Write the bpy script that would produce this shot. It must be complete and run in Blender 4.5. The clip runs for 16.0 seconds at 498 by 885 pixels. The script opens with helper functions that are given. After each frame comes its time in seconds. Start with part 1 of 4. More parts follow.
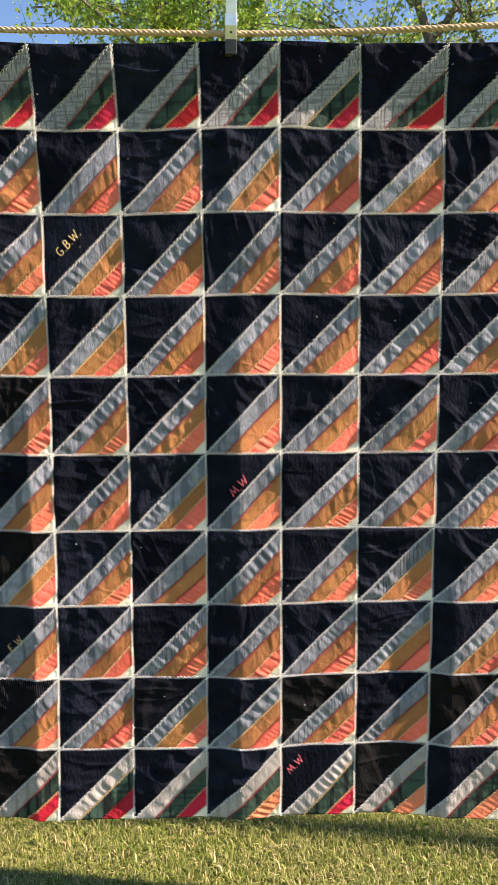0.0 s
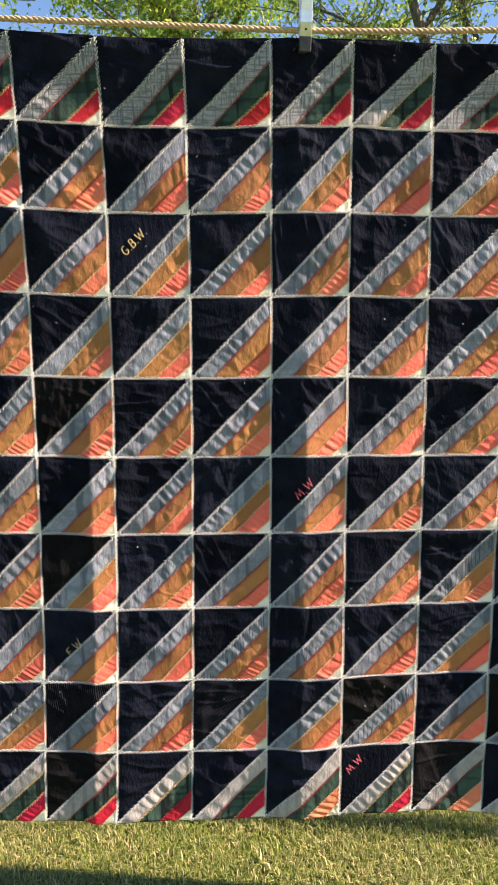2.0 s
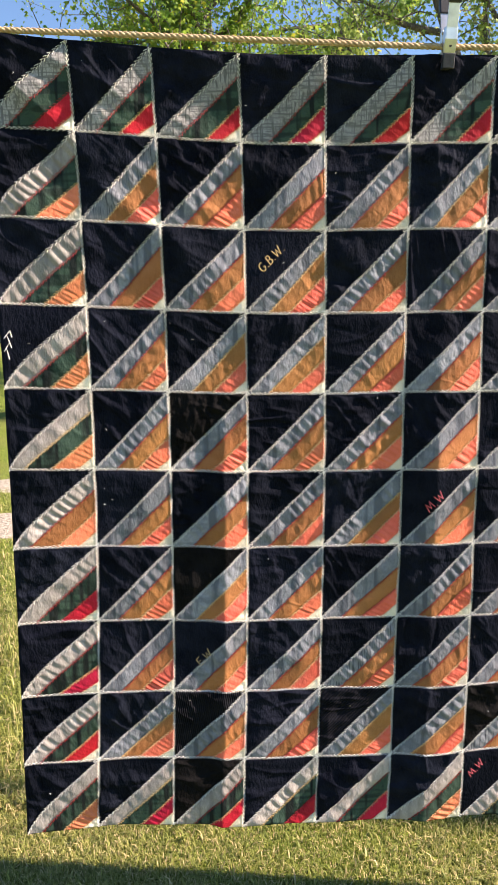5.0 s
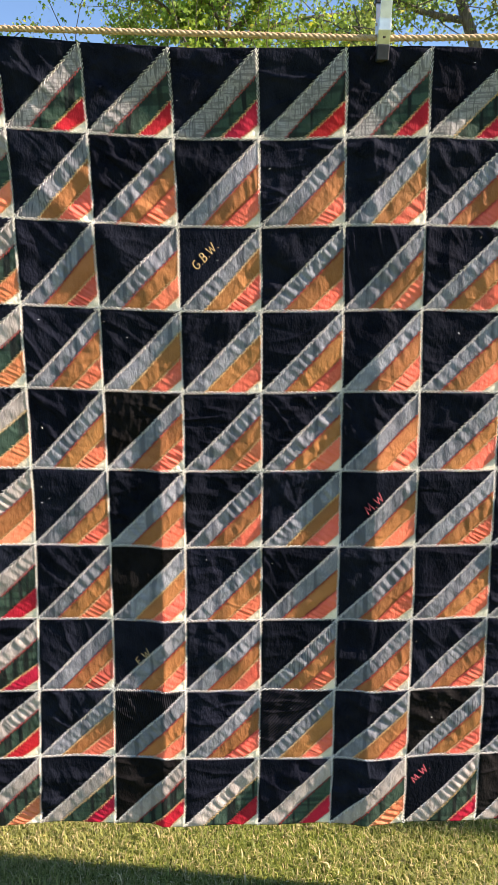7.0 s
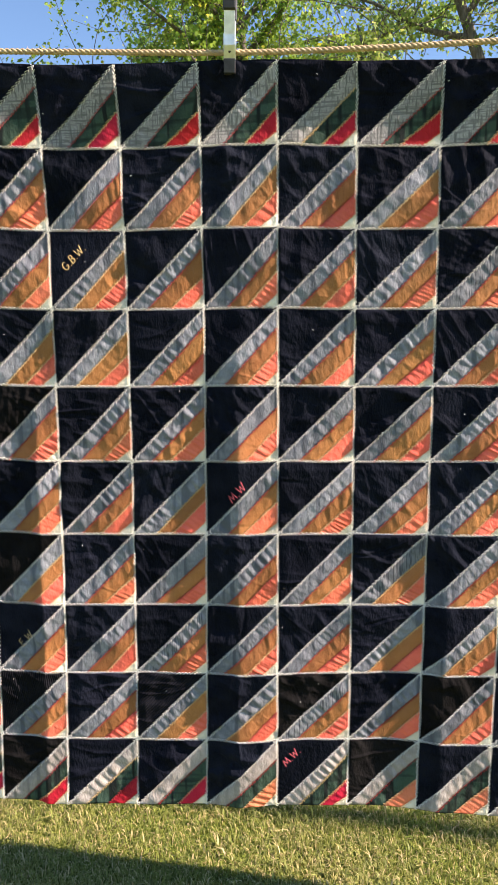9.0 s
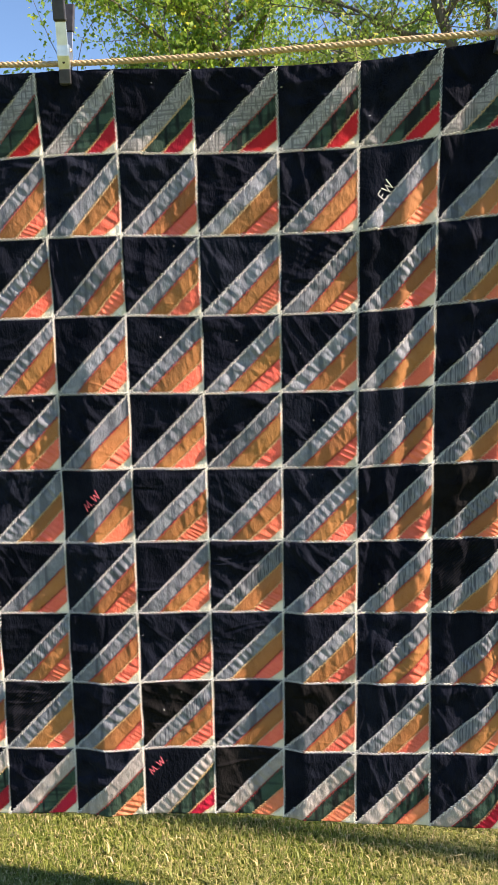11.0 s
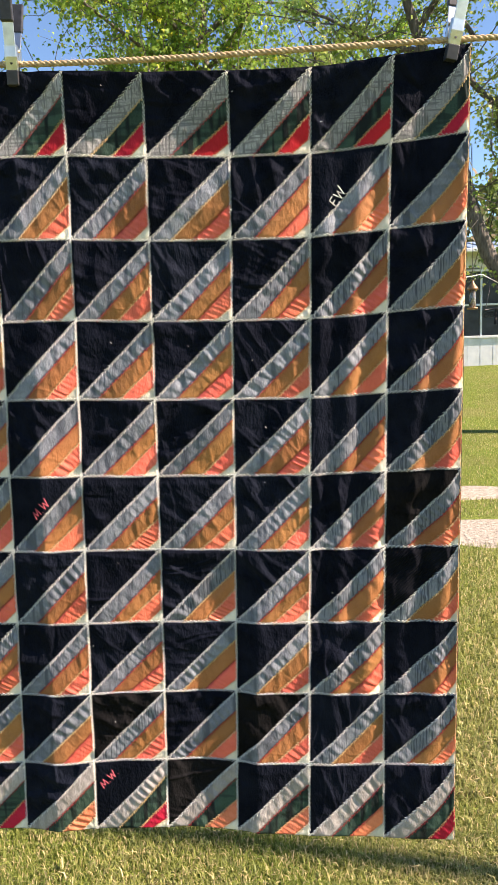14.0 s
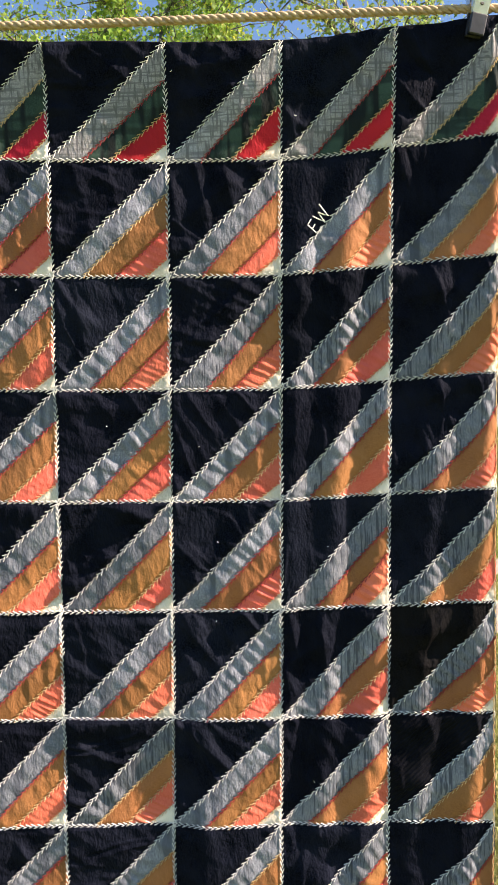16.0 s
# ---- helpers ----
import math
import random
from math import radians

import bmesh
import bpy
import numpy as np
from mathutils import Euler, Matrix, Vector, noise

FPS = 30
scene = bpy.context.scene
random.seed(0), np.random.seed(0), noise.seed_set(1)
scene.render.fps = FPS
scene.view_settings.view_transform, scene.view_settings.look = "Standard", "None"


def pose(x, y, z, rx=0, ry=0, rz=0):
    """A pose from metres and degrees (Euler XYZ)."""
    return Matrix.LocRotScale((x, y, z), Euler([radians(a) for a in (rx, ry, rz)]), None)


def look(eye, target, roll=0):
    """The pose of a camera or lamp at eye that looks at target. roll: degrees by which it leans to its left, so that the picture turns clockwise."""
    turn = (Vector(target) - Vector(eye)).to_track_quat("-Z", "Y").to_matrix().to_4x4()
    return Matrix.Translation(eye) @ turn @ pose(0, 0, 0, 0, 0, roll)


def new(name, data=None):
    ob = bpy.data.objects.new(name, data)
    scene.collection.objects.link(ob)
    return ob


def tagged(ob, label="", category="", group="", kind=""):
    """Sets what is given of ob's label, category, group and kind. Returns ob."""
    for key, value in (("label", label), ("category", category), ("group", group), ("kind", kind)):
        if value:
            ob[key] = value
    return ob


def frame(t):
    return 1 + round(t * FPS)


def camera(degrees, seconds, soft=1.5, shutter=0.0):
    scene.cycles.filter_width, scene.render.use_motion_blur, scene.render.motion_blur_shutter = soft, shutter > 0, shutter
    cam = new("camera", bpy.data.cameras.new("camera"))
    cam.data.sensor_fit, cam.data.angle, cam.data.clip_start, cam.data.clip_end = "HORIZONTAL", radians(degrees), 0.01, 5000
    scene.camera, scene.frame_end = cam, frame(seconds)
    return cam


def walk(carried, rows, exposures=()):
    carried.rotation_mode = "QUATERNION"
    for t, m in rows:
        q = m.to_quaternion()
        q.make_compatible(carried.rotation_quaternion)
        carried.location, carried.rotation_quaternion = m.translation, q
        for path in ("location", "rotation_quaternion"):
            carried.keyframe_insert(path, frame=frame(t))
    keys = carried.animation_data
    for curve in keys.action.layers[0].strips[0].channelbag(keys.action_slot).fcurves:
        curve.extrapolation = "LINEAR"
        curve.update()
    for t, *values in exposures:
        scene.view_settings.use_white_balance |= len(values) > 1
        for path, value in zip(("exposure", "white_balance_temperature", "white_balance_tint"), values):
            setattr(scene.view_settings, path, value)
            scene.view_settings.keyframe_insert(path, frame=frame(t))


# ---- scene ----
cam = camera(37.0, 16.0, soft=0.9)
PATH = [
    (0, (0.034, 0.055, 1.369), (-0.032, 2.039, 1.126), -1.5),
    (0.5, (0.005, 0.031, 1.395), (-0.054, 2.013, 1.135), -1.3),
    (1, (-0.027, 0.035, 1.412), (-0.084, 2.016, 1.141), -1.1),
    (1.5, (-0.102, 0.064, 1.417), (-0.125, 2.044, 1.132), -1.0),
    (2, (-0.168, 0.069, 1.41), (-0.162, 2.048, 1.126), -1.1),
    (2.5, (-0.299, 0.063, 1.426), (-0.244, 2.041, 1.135), -1.2),
    (3, (-0.416, 0.053, 1.424), (-0.32, 2.03, 1.135), -1.2),
    (3.5, (-0.448, 0.057, 1.449), (-0.358, 2.032, 1.144), -1.3),
    (4, (-0.485, 0.064, 1.46), (-0.396, 2.038, 1.151), -1.1),
    (4.2, (-0.49, 0.066, 1.464), (-0.41, 2.04, 1.153), -1.1),
    (6.3, (-0.353, 0.06, 1.525), (-0.417, 2.025, 1.155), -1.6),
    (6.5, (-0.331, 0.067, 1.52), (-0.393, 2.033, 1.155), -1.5),
    (7, (-0.266, 0.087, 1.501), (-0.326, 2.054, 1.146), -1.3),
    (7.5, (-0.149, 0.096, 1.47), (-0.247, 2.066, 1.143), -1.1),
    (8, (-0.064, 0.096, 1.447), (-0.19, 2.068, 1.135), -1.0),
    (8.5, (0.035, 0.059, 1.44), (-0.113, 2.03, 1.134), -1.2),
    (9, (0.114, 0.014, 1.449), (-0.039, 1.984, 1.142), -1.4),
    (9.5, (0.209, 0.008, 1.452), (0.043, 1.977, 1.147), -1.7),
    (10, (0.315, 0.02, 1.444), (0.144, 1.991, 1.146), -1.9),
    (10.2, (0.362, 0.033, 1.446), (0.167, 2.001, 1.147), -2.0),
    (12.5, (0.527, 0.053, 1.434), (0.371, 2.028, 1.157), -2.8),
    (13, (0.546, 0.063, 1.434), (0.394, 2.037, 1.149), -2.6),
    (13.5, (0.547, 0.065, 1.432), (0.404, 2.04, 1.149), -2.2),
    (14, (0.532, 0.068, 1.439), (0.402, 2.045, 1.162), -1.9),
    (14.5, (0.531, 0.095, 1.443), (0.411, 2.074, 1.183), -1.8),
    (15, (0.512, 0.195, 1.453), (0.431, 2.181, 1.227), -1.8),
    (15.5, (0.49, 0.379, 1.46), (0.461, 2.372, 1.291), -1.8),
    (16, (0.527, 0.56, 1.464), (0.506, 2.556, 1.344), -1.5),
]
LIFT = Vector((0, 0, 0.03))  # the lawn under the quilt is z = 0
walk(cam, [(t, look(Vector(eye) + LIFT, Vector(target) + LIFT, roll)) for t, eye, target, roll in PATH],
     exposures=((0, 1.64, 6900, 22), (16, 1.64, 6900, 22)))

# ---- world, sun, exposure ----
SUN_UP, SUN_SIDE = radians(34), radians(8.2)
TO_SUN = Vector((math.cos(SUN_UP) * math.cos(SUN_SIDE), -math.cos(SUN_UP) * math.sin(SUN_SIDE), math.sin(SUN_UP)))
world = bpy.data.worlds.new("sky")
scene.world = world
world.use_nodes = True
wn = world.node_tree.nodes
sky = wn.new("ShaderNodeTexSky")
sky.sky_type, sky.sun_disc = "NISHITA", False
sky.sun_elevation, sky.sun_rotation = SUN_UP, math.atan2(TO_SUN.x, TO_SUN.y)
sky.air_density, sky.dust_density, sky.ozone_density = 1.0, 0.0, 1.4
sky.altitude = 1200
wn["Background"].inputs["Strength"].default_value = 0.072
clear = wn.new("ShaderNodeMix")
clear.data_type, clear.blend_type = "RGBA", "MULTIPLY"
clear.inputs[0].default_value, clear.inputs[7].default_value = 1.0, (0.82, 1.0, 1.07, 1)
world.node_tree.links.new(sky.outputs[0], clear.inputs[6])
world.node_tree.links.new(clear.outputs[2], wn["Background"].inputs["Color"])
sun = new("sun", bpy.data.lights.new("sun", "SUN"))
sun.data.energy, sun.data.angle, sun.data.color = 5.0, radians(0.6), (1.0, 0.89, 0.76)
sun.matrix_world = look(TO_SUN * 30, (0, 0, 0))


# ---- materials ----
def material(name, rough=0.8, metal=0.0, spec=0.5):
    m = bpy.data.materials.new(name)
    m.use_nodes = True
    b = m.node_tree.nodes["Principled BSDF"]
    b.inputs["Roughness"].default_value, b.inputs["Metallic"].default_value = rough, metal
    b.inputs["Specular IOR Level"].default_value = spec
    return m, m.node_tree.nodes, m.node_tree.links, b


def node(nodes, kind, **values):
    n = nodes.new(kind)
    for k, v in values.items():
        n.inputs[k.replace("_", " ")].default_value = v
    return n


def mixed(nodes, links, factor, a, b):
    """A colour between a and b (colours or sockets)."""
    n = nodes.new("ShaderNodeMix")
    n.data_type = "RGBA"
    for socket, value in ((n.inputs[0], factor), (n.inputs[6], a), (n.inputs[7], b)):
        if isinstance(value, bpy.types.NodeSocket):
            links.new(value, socket)
        elif isinstance(value, tuple):
            socket.default_value = (*value, 1)
        else:
            socket.default_value = value
    return n.outputs[2]


def ramp(nodes, links, socket, low, high):
    n = nodes.new("ShaderNodeMapRange")
    n.inputs[1].default_value, n.inputs[2].default_value = low, high
    links.new(socket, n.inputs[0])
    return n.outputs[0]


def noise_of(nodes, links, scale, detail=3.0, stretch=(1, 1, 1), turn=(0, 0, 0)):
    co = nodes.new("ShaderNodeTexCoord")
    mp = nodes.new("ShaderNodeMapping")
    mp.inputs["Scale"].default_value = stretch
    mp.inputs["Rotation"].default_value = turn
    links.new(co.outputs["Object"], mp.inputs["Vector"])
    n = node(nodes, "ShaderNodeTexNoise", Scale=scale, Detail=detail)
    links.new(mp.outputs[0], n.inputs["Vector"])
    return n.outputs["Fac"]


def bumped(nodes, links, b, height, strength, distance):
    n = node(nodes, "ShaderNodeBump", Strength=strength, Distance=distance)
    links.new(height, n.inputs["Height"])
    links.new(n.outputs[0], b.inputs["Normal"])


def cloth(name, low, high, rough=0.85, stripe=None, check=0.0, sheen=0.0, spec=0.3, heather=None, crush=0.35, vary_by=0.36, bands=60, rib=0.0, ribs=420):
    """Woven cloth: thread bump, faded patches, and if wanted a plaid of faint lines along the strip."""
    m, ns, ln, b = material(name, rough, spec=spec)
    big = ramp(ns, ln, noise_of(ns, ln, 22, 4), 0.35, 0.65)
    col = mixed(ns, ln, big, low, high)
    info = ns.new("ShaderNodeObjectInfo")
    hsv = node(ns, "ShaderNodeHueSaturation")
    spin = node(ns, "ShaderNodeMath")
    spin.operation = "MULTIPLY"
    ln.new(info.outputs["Random"], spin.inputs[0])
    spin.inputs[1].default_value = 7.31
    part_of = node(ns, "ShaderNodeMath")
    part_of.operation = "FRACT"
    ln.new(spin.outputs[0], part_of.inputs[0])
    hue = node(ns, "ShaderNodeMath")
    hue.operation = "MULTIPLY_ADD"
    ln.new(part_of.outputs[0], hue.inputs[0])
    hue.inputs[1].default_value, hue.inputs[2].default_value = 0.012, 0.494
    ln.new(hue.outputs[0], hsv.inputs["Hue"])
    vary = node(ns, "ShaderNodeMath")
    vary.operation = "MULTIPLY_ADD"
    ln.new(info.outputs["Random"], vary.inputs[0])
    vary.inputs[1].default_value, vary.inputs[2].default_value = vary_by, 1 - vary_by / 2
    ln.new(vary.outputs[0], hsv.inputs["Value"])
    warp = noise_of(ns, ln, 300, 2, (1, 1, 6), (0, 0.7, 0))
    weft = noise_of(ns, ln, 300, 2, (6, 1, 1), (0, 0.7, 0))
    add = node(ns, "ShaderNodeMath")
    ln.new(warp, add.inputs[0])
    ln.new(weft, add.inputs[1])
    fine = mixed(ns, ln, ramp(ns, ln, add.outputs[0], 0.85, 1.15), col, high)
    if check:
        band1 = ramp(ns, ln, noise_of(ns, ln, bands, 1, (1, 1, 0.03), (0, -0.78, 0)), 0.5, 0.62)
        band2 = ramp(ns, ln, noise_of(ns, ln, bands, 1, (0.03, 1, 1), (0, -0.78, 0)), 0.5, 0.62)
        fine = mixed(ns, ln, band1, fine, stripe)
        half = node(ns, "ShaderNodeMath")
        half.operation = "MULTIPLY"
        ln.new(band2, half.inputs[0])
        half.inputs[1].default_value = check
        fine = mixed(ns, ln, half.outputs[0], fine, stripe)
    if heather:
        slub = noise_of(ns, ln, 1300, 2, (1, 1, 0.10), (0, -0.78, 0))
        slub2 = noise_of(ns, ln, 1300, 2, (0.2, 1, 1), (0, -0.78, 0))
        fine = mixed(ns, ln, ramp(ns, ln, slub, 0.42, 0.80), fine, heather)
        fine = mixed(ns, ln, ramp(ns, ln, slub2, 0.45, 0.85), fine, heather)
    ln.new(fine, hsv.inputs["Color"])
    ln.new(hsv.outputs[0], b.inputs["Base Color"])
    b.inputs["Sheen Weight"].default_value = sheen
    weave = node(ns, "ShaderNodeBump", Strength=0.35, Distance=0.0006)
    ln.new(add.outputs[0], weave.inputs["Height"])
    crinkle = node(ns, "ShaderNodeBump", Strength=crush, Distance=0.004)
    ln.new(noise_of(ns, ln, 130, 3, (1.0, 1, 0.45), (0, 0.78, 0)), crinkle.inputs["Height"])
    ln.new(weave.outputs[0], crinkle.inputs["Normal"])
    last = node(ns, "ShaderNodeBump", Strength=crush * 0.8, Distance=0.0022)
    ln.new(noise_of(ns, ln, 330, 2, (1.0, 1, 0.6), (0, 0.6, 0)), last.inputs["Height"])
    ln.new(crinkle.outputs[0], last.inputs["Normal"])
    if rib:
        cord = node(ns, "ShaderNodeTexWave", Scale=ribs / 6.28, Distortion=0.6)
        co = ns.new("ShaderNodeTexCoord")
        mp = ns.new("ShaderNodeMapping")
        mp.inputs["Rotation"].default_value = (0, rib, 0)
        ln.new(co.outputs["Object"], mp.inputs["Vector"])
        ln.new(mp.outputs[0], cord.inputs["Vector"])
        ribbed = node(ns, "ShaderNodeBump", Strength=0.8, Distance=0.0014)
        ln.new(cord.outputs["Fac"], ribbed.inputs["Height"])
        ln.new(last.outputs[0], ribbed.inputs["Normal"])
        last = ribbed
    ln.new(last.outputs[0], b.inputs["Normal"])
    return m


BLACK = cloth("black_wool", (0.0004, 0.0009, 0.0022), (0.0094, 0.0112, 0.0178), 0.6, spec=0.012, crush=0.7, vary_by=0.6)
BLACK_RUSTY = cloth("rusty_black_cotton", (0.0010, 0.0010, 0.0011), (0.0110, 0.0104, 0.0104), 0.6, spec=0.012, crush=0.5)
BLACK_RIBBED = cloth("ribbed_black_wool", (0.0015, 0.0018, 0.0028), (0.0110, 0.0115, 0.0140), 0.6, spec=0.012, crush=0.3, rib=0.12)
BLACK_TWILL = cloth("black_twill", (0.0015, 0.0018, 0.0030), (0.0110, 0.0115, 0.0150), 0.6, spec=0.012, crush=0.3, rib=-0.8, ribs=330)
GREY = cloth("blue_grey_cotton", (0.135, 0.148, 0.17), (0.30, 0.312, 0.335), 0.8, (0.095, 0.105, 0.125), 0.35, heather=(0.10, 0.11, 0.13), crush=0.5)
GREY_STRIPED = cloth("striped_grey_cotton", (0.13, 0.14, 0.155), (0.27, 0.28, 0.295), 0.8, (0.055, 0.06, 0.072), 0.12, heather=(0.11, 0.12, 0.14), crush=0.4, bands=300)
PLAID = cloth("grey_plaid_wool", (0.25, 0.235, 0.22), (0.44, 0.42, 0.395), 0.9, (0.135, 0.13, 0.125), 0.85, heather=(0.19, 0.185, 0.18), crush=0.45, bands=260)
PALE = cloth("pale_grey_cotton", (0.30, 0.265, 0.24), (0.48, 0.43, 0.385), 0.85, (0.28, 0.25, 0.225), 0.4, heather=(0.26, 0.23, 0.21), crush=0.45)
BROWN = cloth("tan_cotton", (0.27, 0.10, 0.028), (0.37, 0.15, 0.050), 0.8)
CORAL = cloth("coral_cotton", (0.71, 0.105, 0.055), (0.82, 0.175, 0.10), 0.8)
ORANGE = cloth("salmon_cotton", (0.70, 0.17, 0.065), (0.80, 0.24, 0.11), 0.8)
RED = cloth("red_cotton", (0.40, 0.006, 0.020), (0.50, 0.012, 0.030), 0.75)
GREEN = cloth("dark_green_plaid", (0.014, 0.036, 0.024), (0.04, 0.075, 0.052), 0.85, (0.005, 0.009, 0.008), 0.6)
CREAM = cloth("cream_cotton", (0.73, 0.64, 0.48), (0.85, 0.77, 0.62), 0.8)
BACKING = cloth("navy_backing", (0.004, 0.0042, 0.007), (0.009, 0.009, 0.012), 0.8, spec=0.05)


def plain(name, low, high, scale=30, rough=0.8, metal=0.0, bump=0.2, depth=0.002, stretch=(1, 1, 1), spec=0.5, detail=4):
    m, ns, ln, b = material(name, rough, metal, spec)
    f = noise_of(ns, ln, scale, detail, stretch)
    ln.new(mixed(ns, ln, ramp(ns, ln, f, 0.3, 0.7), low, high), b.inputs["Base Color"])
    bumped(ns, ln, b, f, bump, depth)
    return m


THREAD = plain("cream_thread", (0.68, 0.66, 0.58), (0.79, 0.77, 0.70), 200)
RED_THREAD = plain("dark_red_thread", (0.26, 0.015, 0.02), (0.40, 0.04, 0.04), 200)
GOLD_THREAD = plain("gold_thread", (0.55, 0.34, 0.13), (0.72, 0.52, 0.26), 200)
PINK_THREAD = plain("faded_red_thread", (0.38, 0.04, 0.06), (0.50, 0.11, 0.13), 200)
ROPE = plain("jute_rope", (0.36, 0.23, 0.11), (0.66, 0.49, 0.29), 260, 0.9, bump=0.6, depth=0.001, stretch=(0.3, 1, 1))
STEEL = plain("nickel_steel", (0.62, 0.61, 0.58), (0.78, 0.77, 0.74), 60, 0.34, 1.0, 0.05)
RUBBER = plain("black_vinyl", (0.012, 0.012, 0.013), (0.03, 0.03, 0.032), 80, 0.45)
BRASS = plain("brass", (0.45, 0.30, 0.10), (0.6, 0.42, 0.18), 60, 0.35, 1.0)
WHITE = plain("white_siding", (0.66, 0.67, 0.68), (0.8, 0.8, 0.8), 6, 0.5, bump=0.05)
FASCIA = plain("cream_fascia", (0.60, 0.57, 0.47), (0.70, 0.67, 0.57), 6, 0.6, bump=0.05)
ROOF = plain("blue_grey_metal_roof", (0.22, 0.30, 0.40), (0.32, 0.41, 0.52), 5, 0.4, bump=0.05)
SCREEN = plain("dark_insect_screen", (0.015, 0.017, 0.02), (0.05, 0.055, 0.06), 4, 0.6)
IRON = plain("black_iron", (0.012, 0.012, 0.012), (0.03, 0.028, 0.026), 60, 0.5, 0.6)
COPPER = plain("aged_copper", (0.22, 0.12, 0.06), (0.34, 0.2, 0.11), 40, 0.45, 0.7)
BARK = plain("maple_bark", (0.055, 0.045, 0.036), (0.17, 0.145, 0.12), 14, 0.95, bump=0.9, depth=0.02, stretch=(3, 3, 0.5))
POST = plain("galvanised_post", (0.35, 0.36, 0.37), (0.5, 0.5, 0.5), 25, 0.45, 0.8)
GRAVEL = plain("gravel", (0.20, 0.165, 0.12), (0.45, 0.40, 0.32), 34, 0.95, bump=1.0, depth=0.02, detail=6)
SEED = plain("bird_seed", (0.16, 0.10, 0.05), (0.4, 0.3, 0.17), 90, 0.9)

m, ns, ln, b = material("clear_plastic", 0.08)
b.inputs["Transmission Weight"].default_value = 0.9
b.inputs["Base Color"].default_value = (0.9, 0.92, 0.9, 1)
CLEAR = m


def leafy(name, low, high, dry, dry_share, rough=0.55, glow=0.35):
    """Leaves or blades, each piece with its own green, letting some light through."""
    m, ns, ln, b = material(name, rough, spec=0.35)
    geo = ns.new("ShaderNodeNewGeometry")
    f = geo.outputs["Random Per Island"]
    col = mixed(ns, ln, f, low, high)
    pick = ramp(ns, ln, f, 1 - dry_share, 1 - dry_share * 0.8)
    col = mixed(ns, ln, pick, col, dry)
    col = mixed(ns, ln, ramp(ns, ln, noise_of(ns, ln, 1.6, 3), 0.35, 0.7), col, mixed(ns, ln, 0.35, col, dry))
    ln.new(col, b.inputs["Base Color"])
    tr = ns.new("ShaderNodeBsdfTranslucent")
    ln.new(col, tr.inputs["Color"])
    mx = ns.new("ShaderNodeMixShader")
    mx.inputs[0].default_value = glow
    ln.new(b.outputs[0], mx.inputs[1])
    ln.new(tr.outputs[0], mx.inputs[2])
    ln.new(mx.outputs[0], ns["Material Output"].inputs["Surface"])
    return m


LEAF = leafy("maple_leaf", (0.07, 0.18, 0.03), (0.23, 0.40, 0.06), (0.50, 0.48, 0.05), 0.07, glow=0.5)
LEAF_DULL = leafy("grey_green_leaf", (0.09, 0.18, 0.035), (0.28, 0.40, 0.10), (0.50, 0.50, 0.12), 0.10, glow=0.45)
WOODS = leafy("far_leaf", (0.05, 0.085, 0.025), (0.13, 0.17, 0.05), (0.2, 0.15, 0.08), 0.2, glow=0.3)
BLADE = leafy("grass_blade", (0.11, 0.165, 0.022), (0.36, 0.40, 0.075), (0.62, 0.50, 0.25), 0.22, glow=0.35)

m, ns, ln, b = material("lawn", 0.95, spec=0.1)
f1, f2 = noise_of(ns, ln, 55, 5), noise_of(ns, ln, 1.1, 4)
col = mixed(ns, ln, ramp(ns, ln, f1, 0.3, 0.7), (0.06, 0.095, 0.015), (0.22, 0.27, 0.045))
col = mixed(ns, ln, ramp(ns, ln, f2, 0.45, 0.75), col, (0.19, 0.185, 0.06))
ln.new(col, b.inputs["Base Color"])
bumped(ns, ln, b, f1, 1.0, 0.03)
LAWN = m


# ---- mesh helpers ----
def mesh_of(name, verts, faces, mats, face_mats=None, smooth=True):
    me = bpy.data.meshes.new(name)
    me.from_pydata([tuple(v) for v in verts], [], [tuple(f) for f in faces])
    for mt in (mats if isinstance(mats, (list, tuple)) else [mats]):
        me.materials.append(mt)
    if face_mats is not None:
        me.polygons.foreach_set("material_index", list(face_mats))
    if smooth:
        me.polygons.foreach_set("use_smooth", [True] * len(me.polygons))
    me.update()
    return me


def child(name, me, parent, label=""):
    ob = new(name, me)
    ob.parent = parent
    return tagged(ob, label)


def part(name, bm, mat, parent, label="", smooth=False):
    me = bpy.data.meshes.new(name)
    bmesh.ops.recalc_face_normals(bm, faces=bm.faces)
    bm.to_mesh(me)
    bm.free()
    me.materials.append(mat)
    if smooth:
        me.polygons.foreach_set("use_smooth", [True] * len(me.polygons))
    ob = new(name, me)
    ob.parent = parent
    return tagged(ob, label)


def box(bm, lo, hi, bevel=0.0, m=None):
    """A bevelled box between two corners, added to bm."""
    r = bmesh.ops.create_cube(bm, size=1.0)
    vs = r["verts"]
    for v in vs:
        v.co = Vector([lo[i] + (v.co[i] + 0.5) * (hi[i] - lo[i]) for i in range(3)])
    if bevel:
        es = list({e for v in vs for e in v.link_edges})
        r = bmesh.ops.bevel(bm, geom=es, offset=bevel, segments=2, profile=0.5, affect="EDGES")
        vs = list({v for f in r["faces"] for v in f.verts} | {v for v in vs if v.is_valid})
    if m is not None:
        for v in vs:
            v.co = m @ v.co
    return bm


def boxes(*items, bevel=0.0, m=None):
    bm = bmesh.new()
    for lo, hi in items:
        box(bm, lo, hi, bevel, m)
    return bm


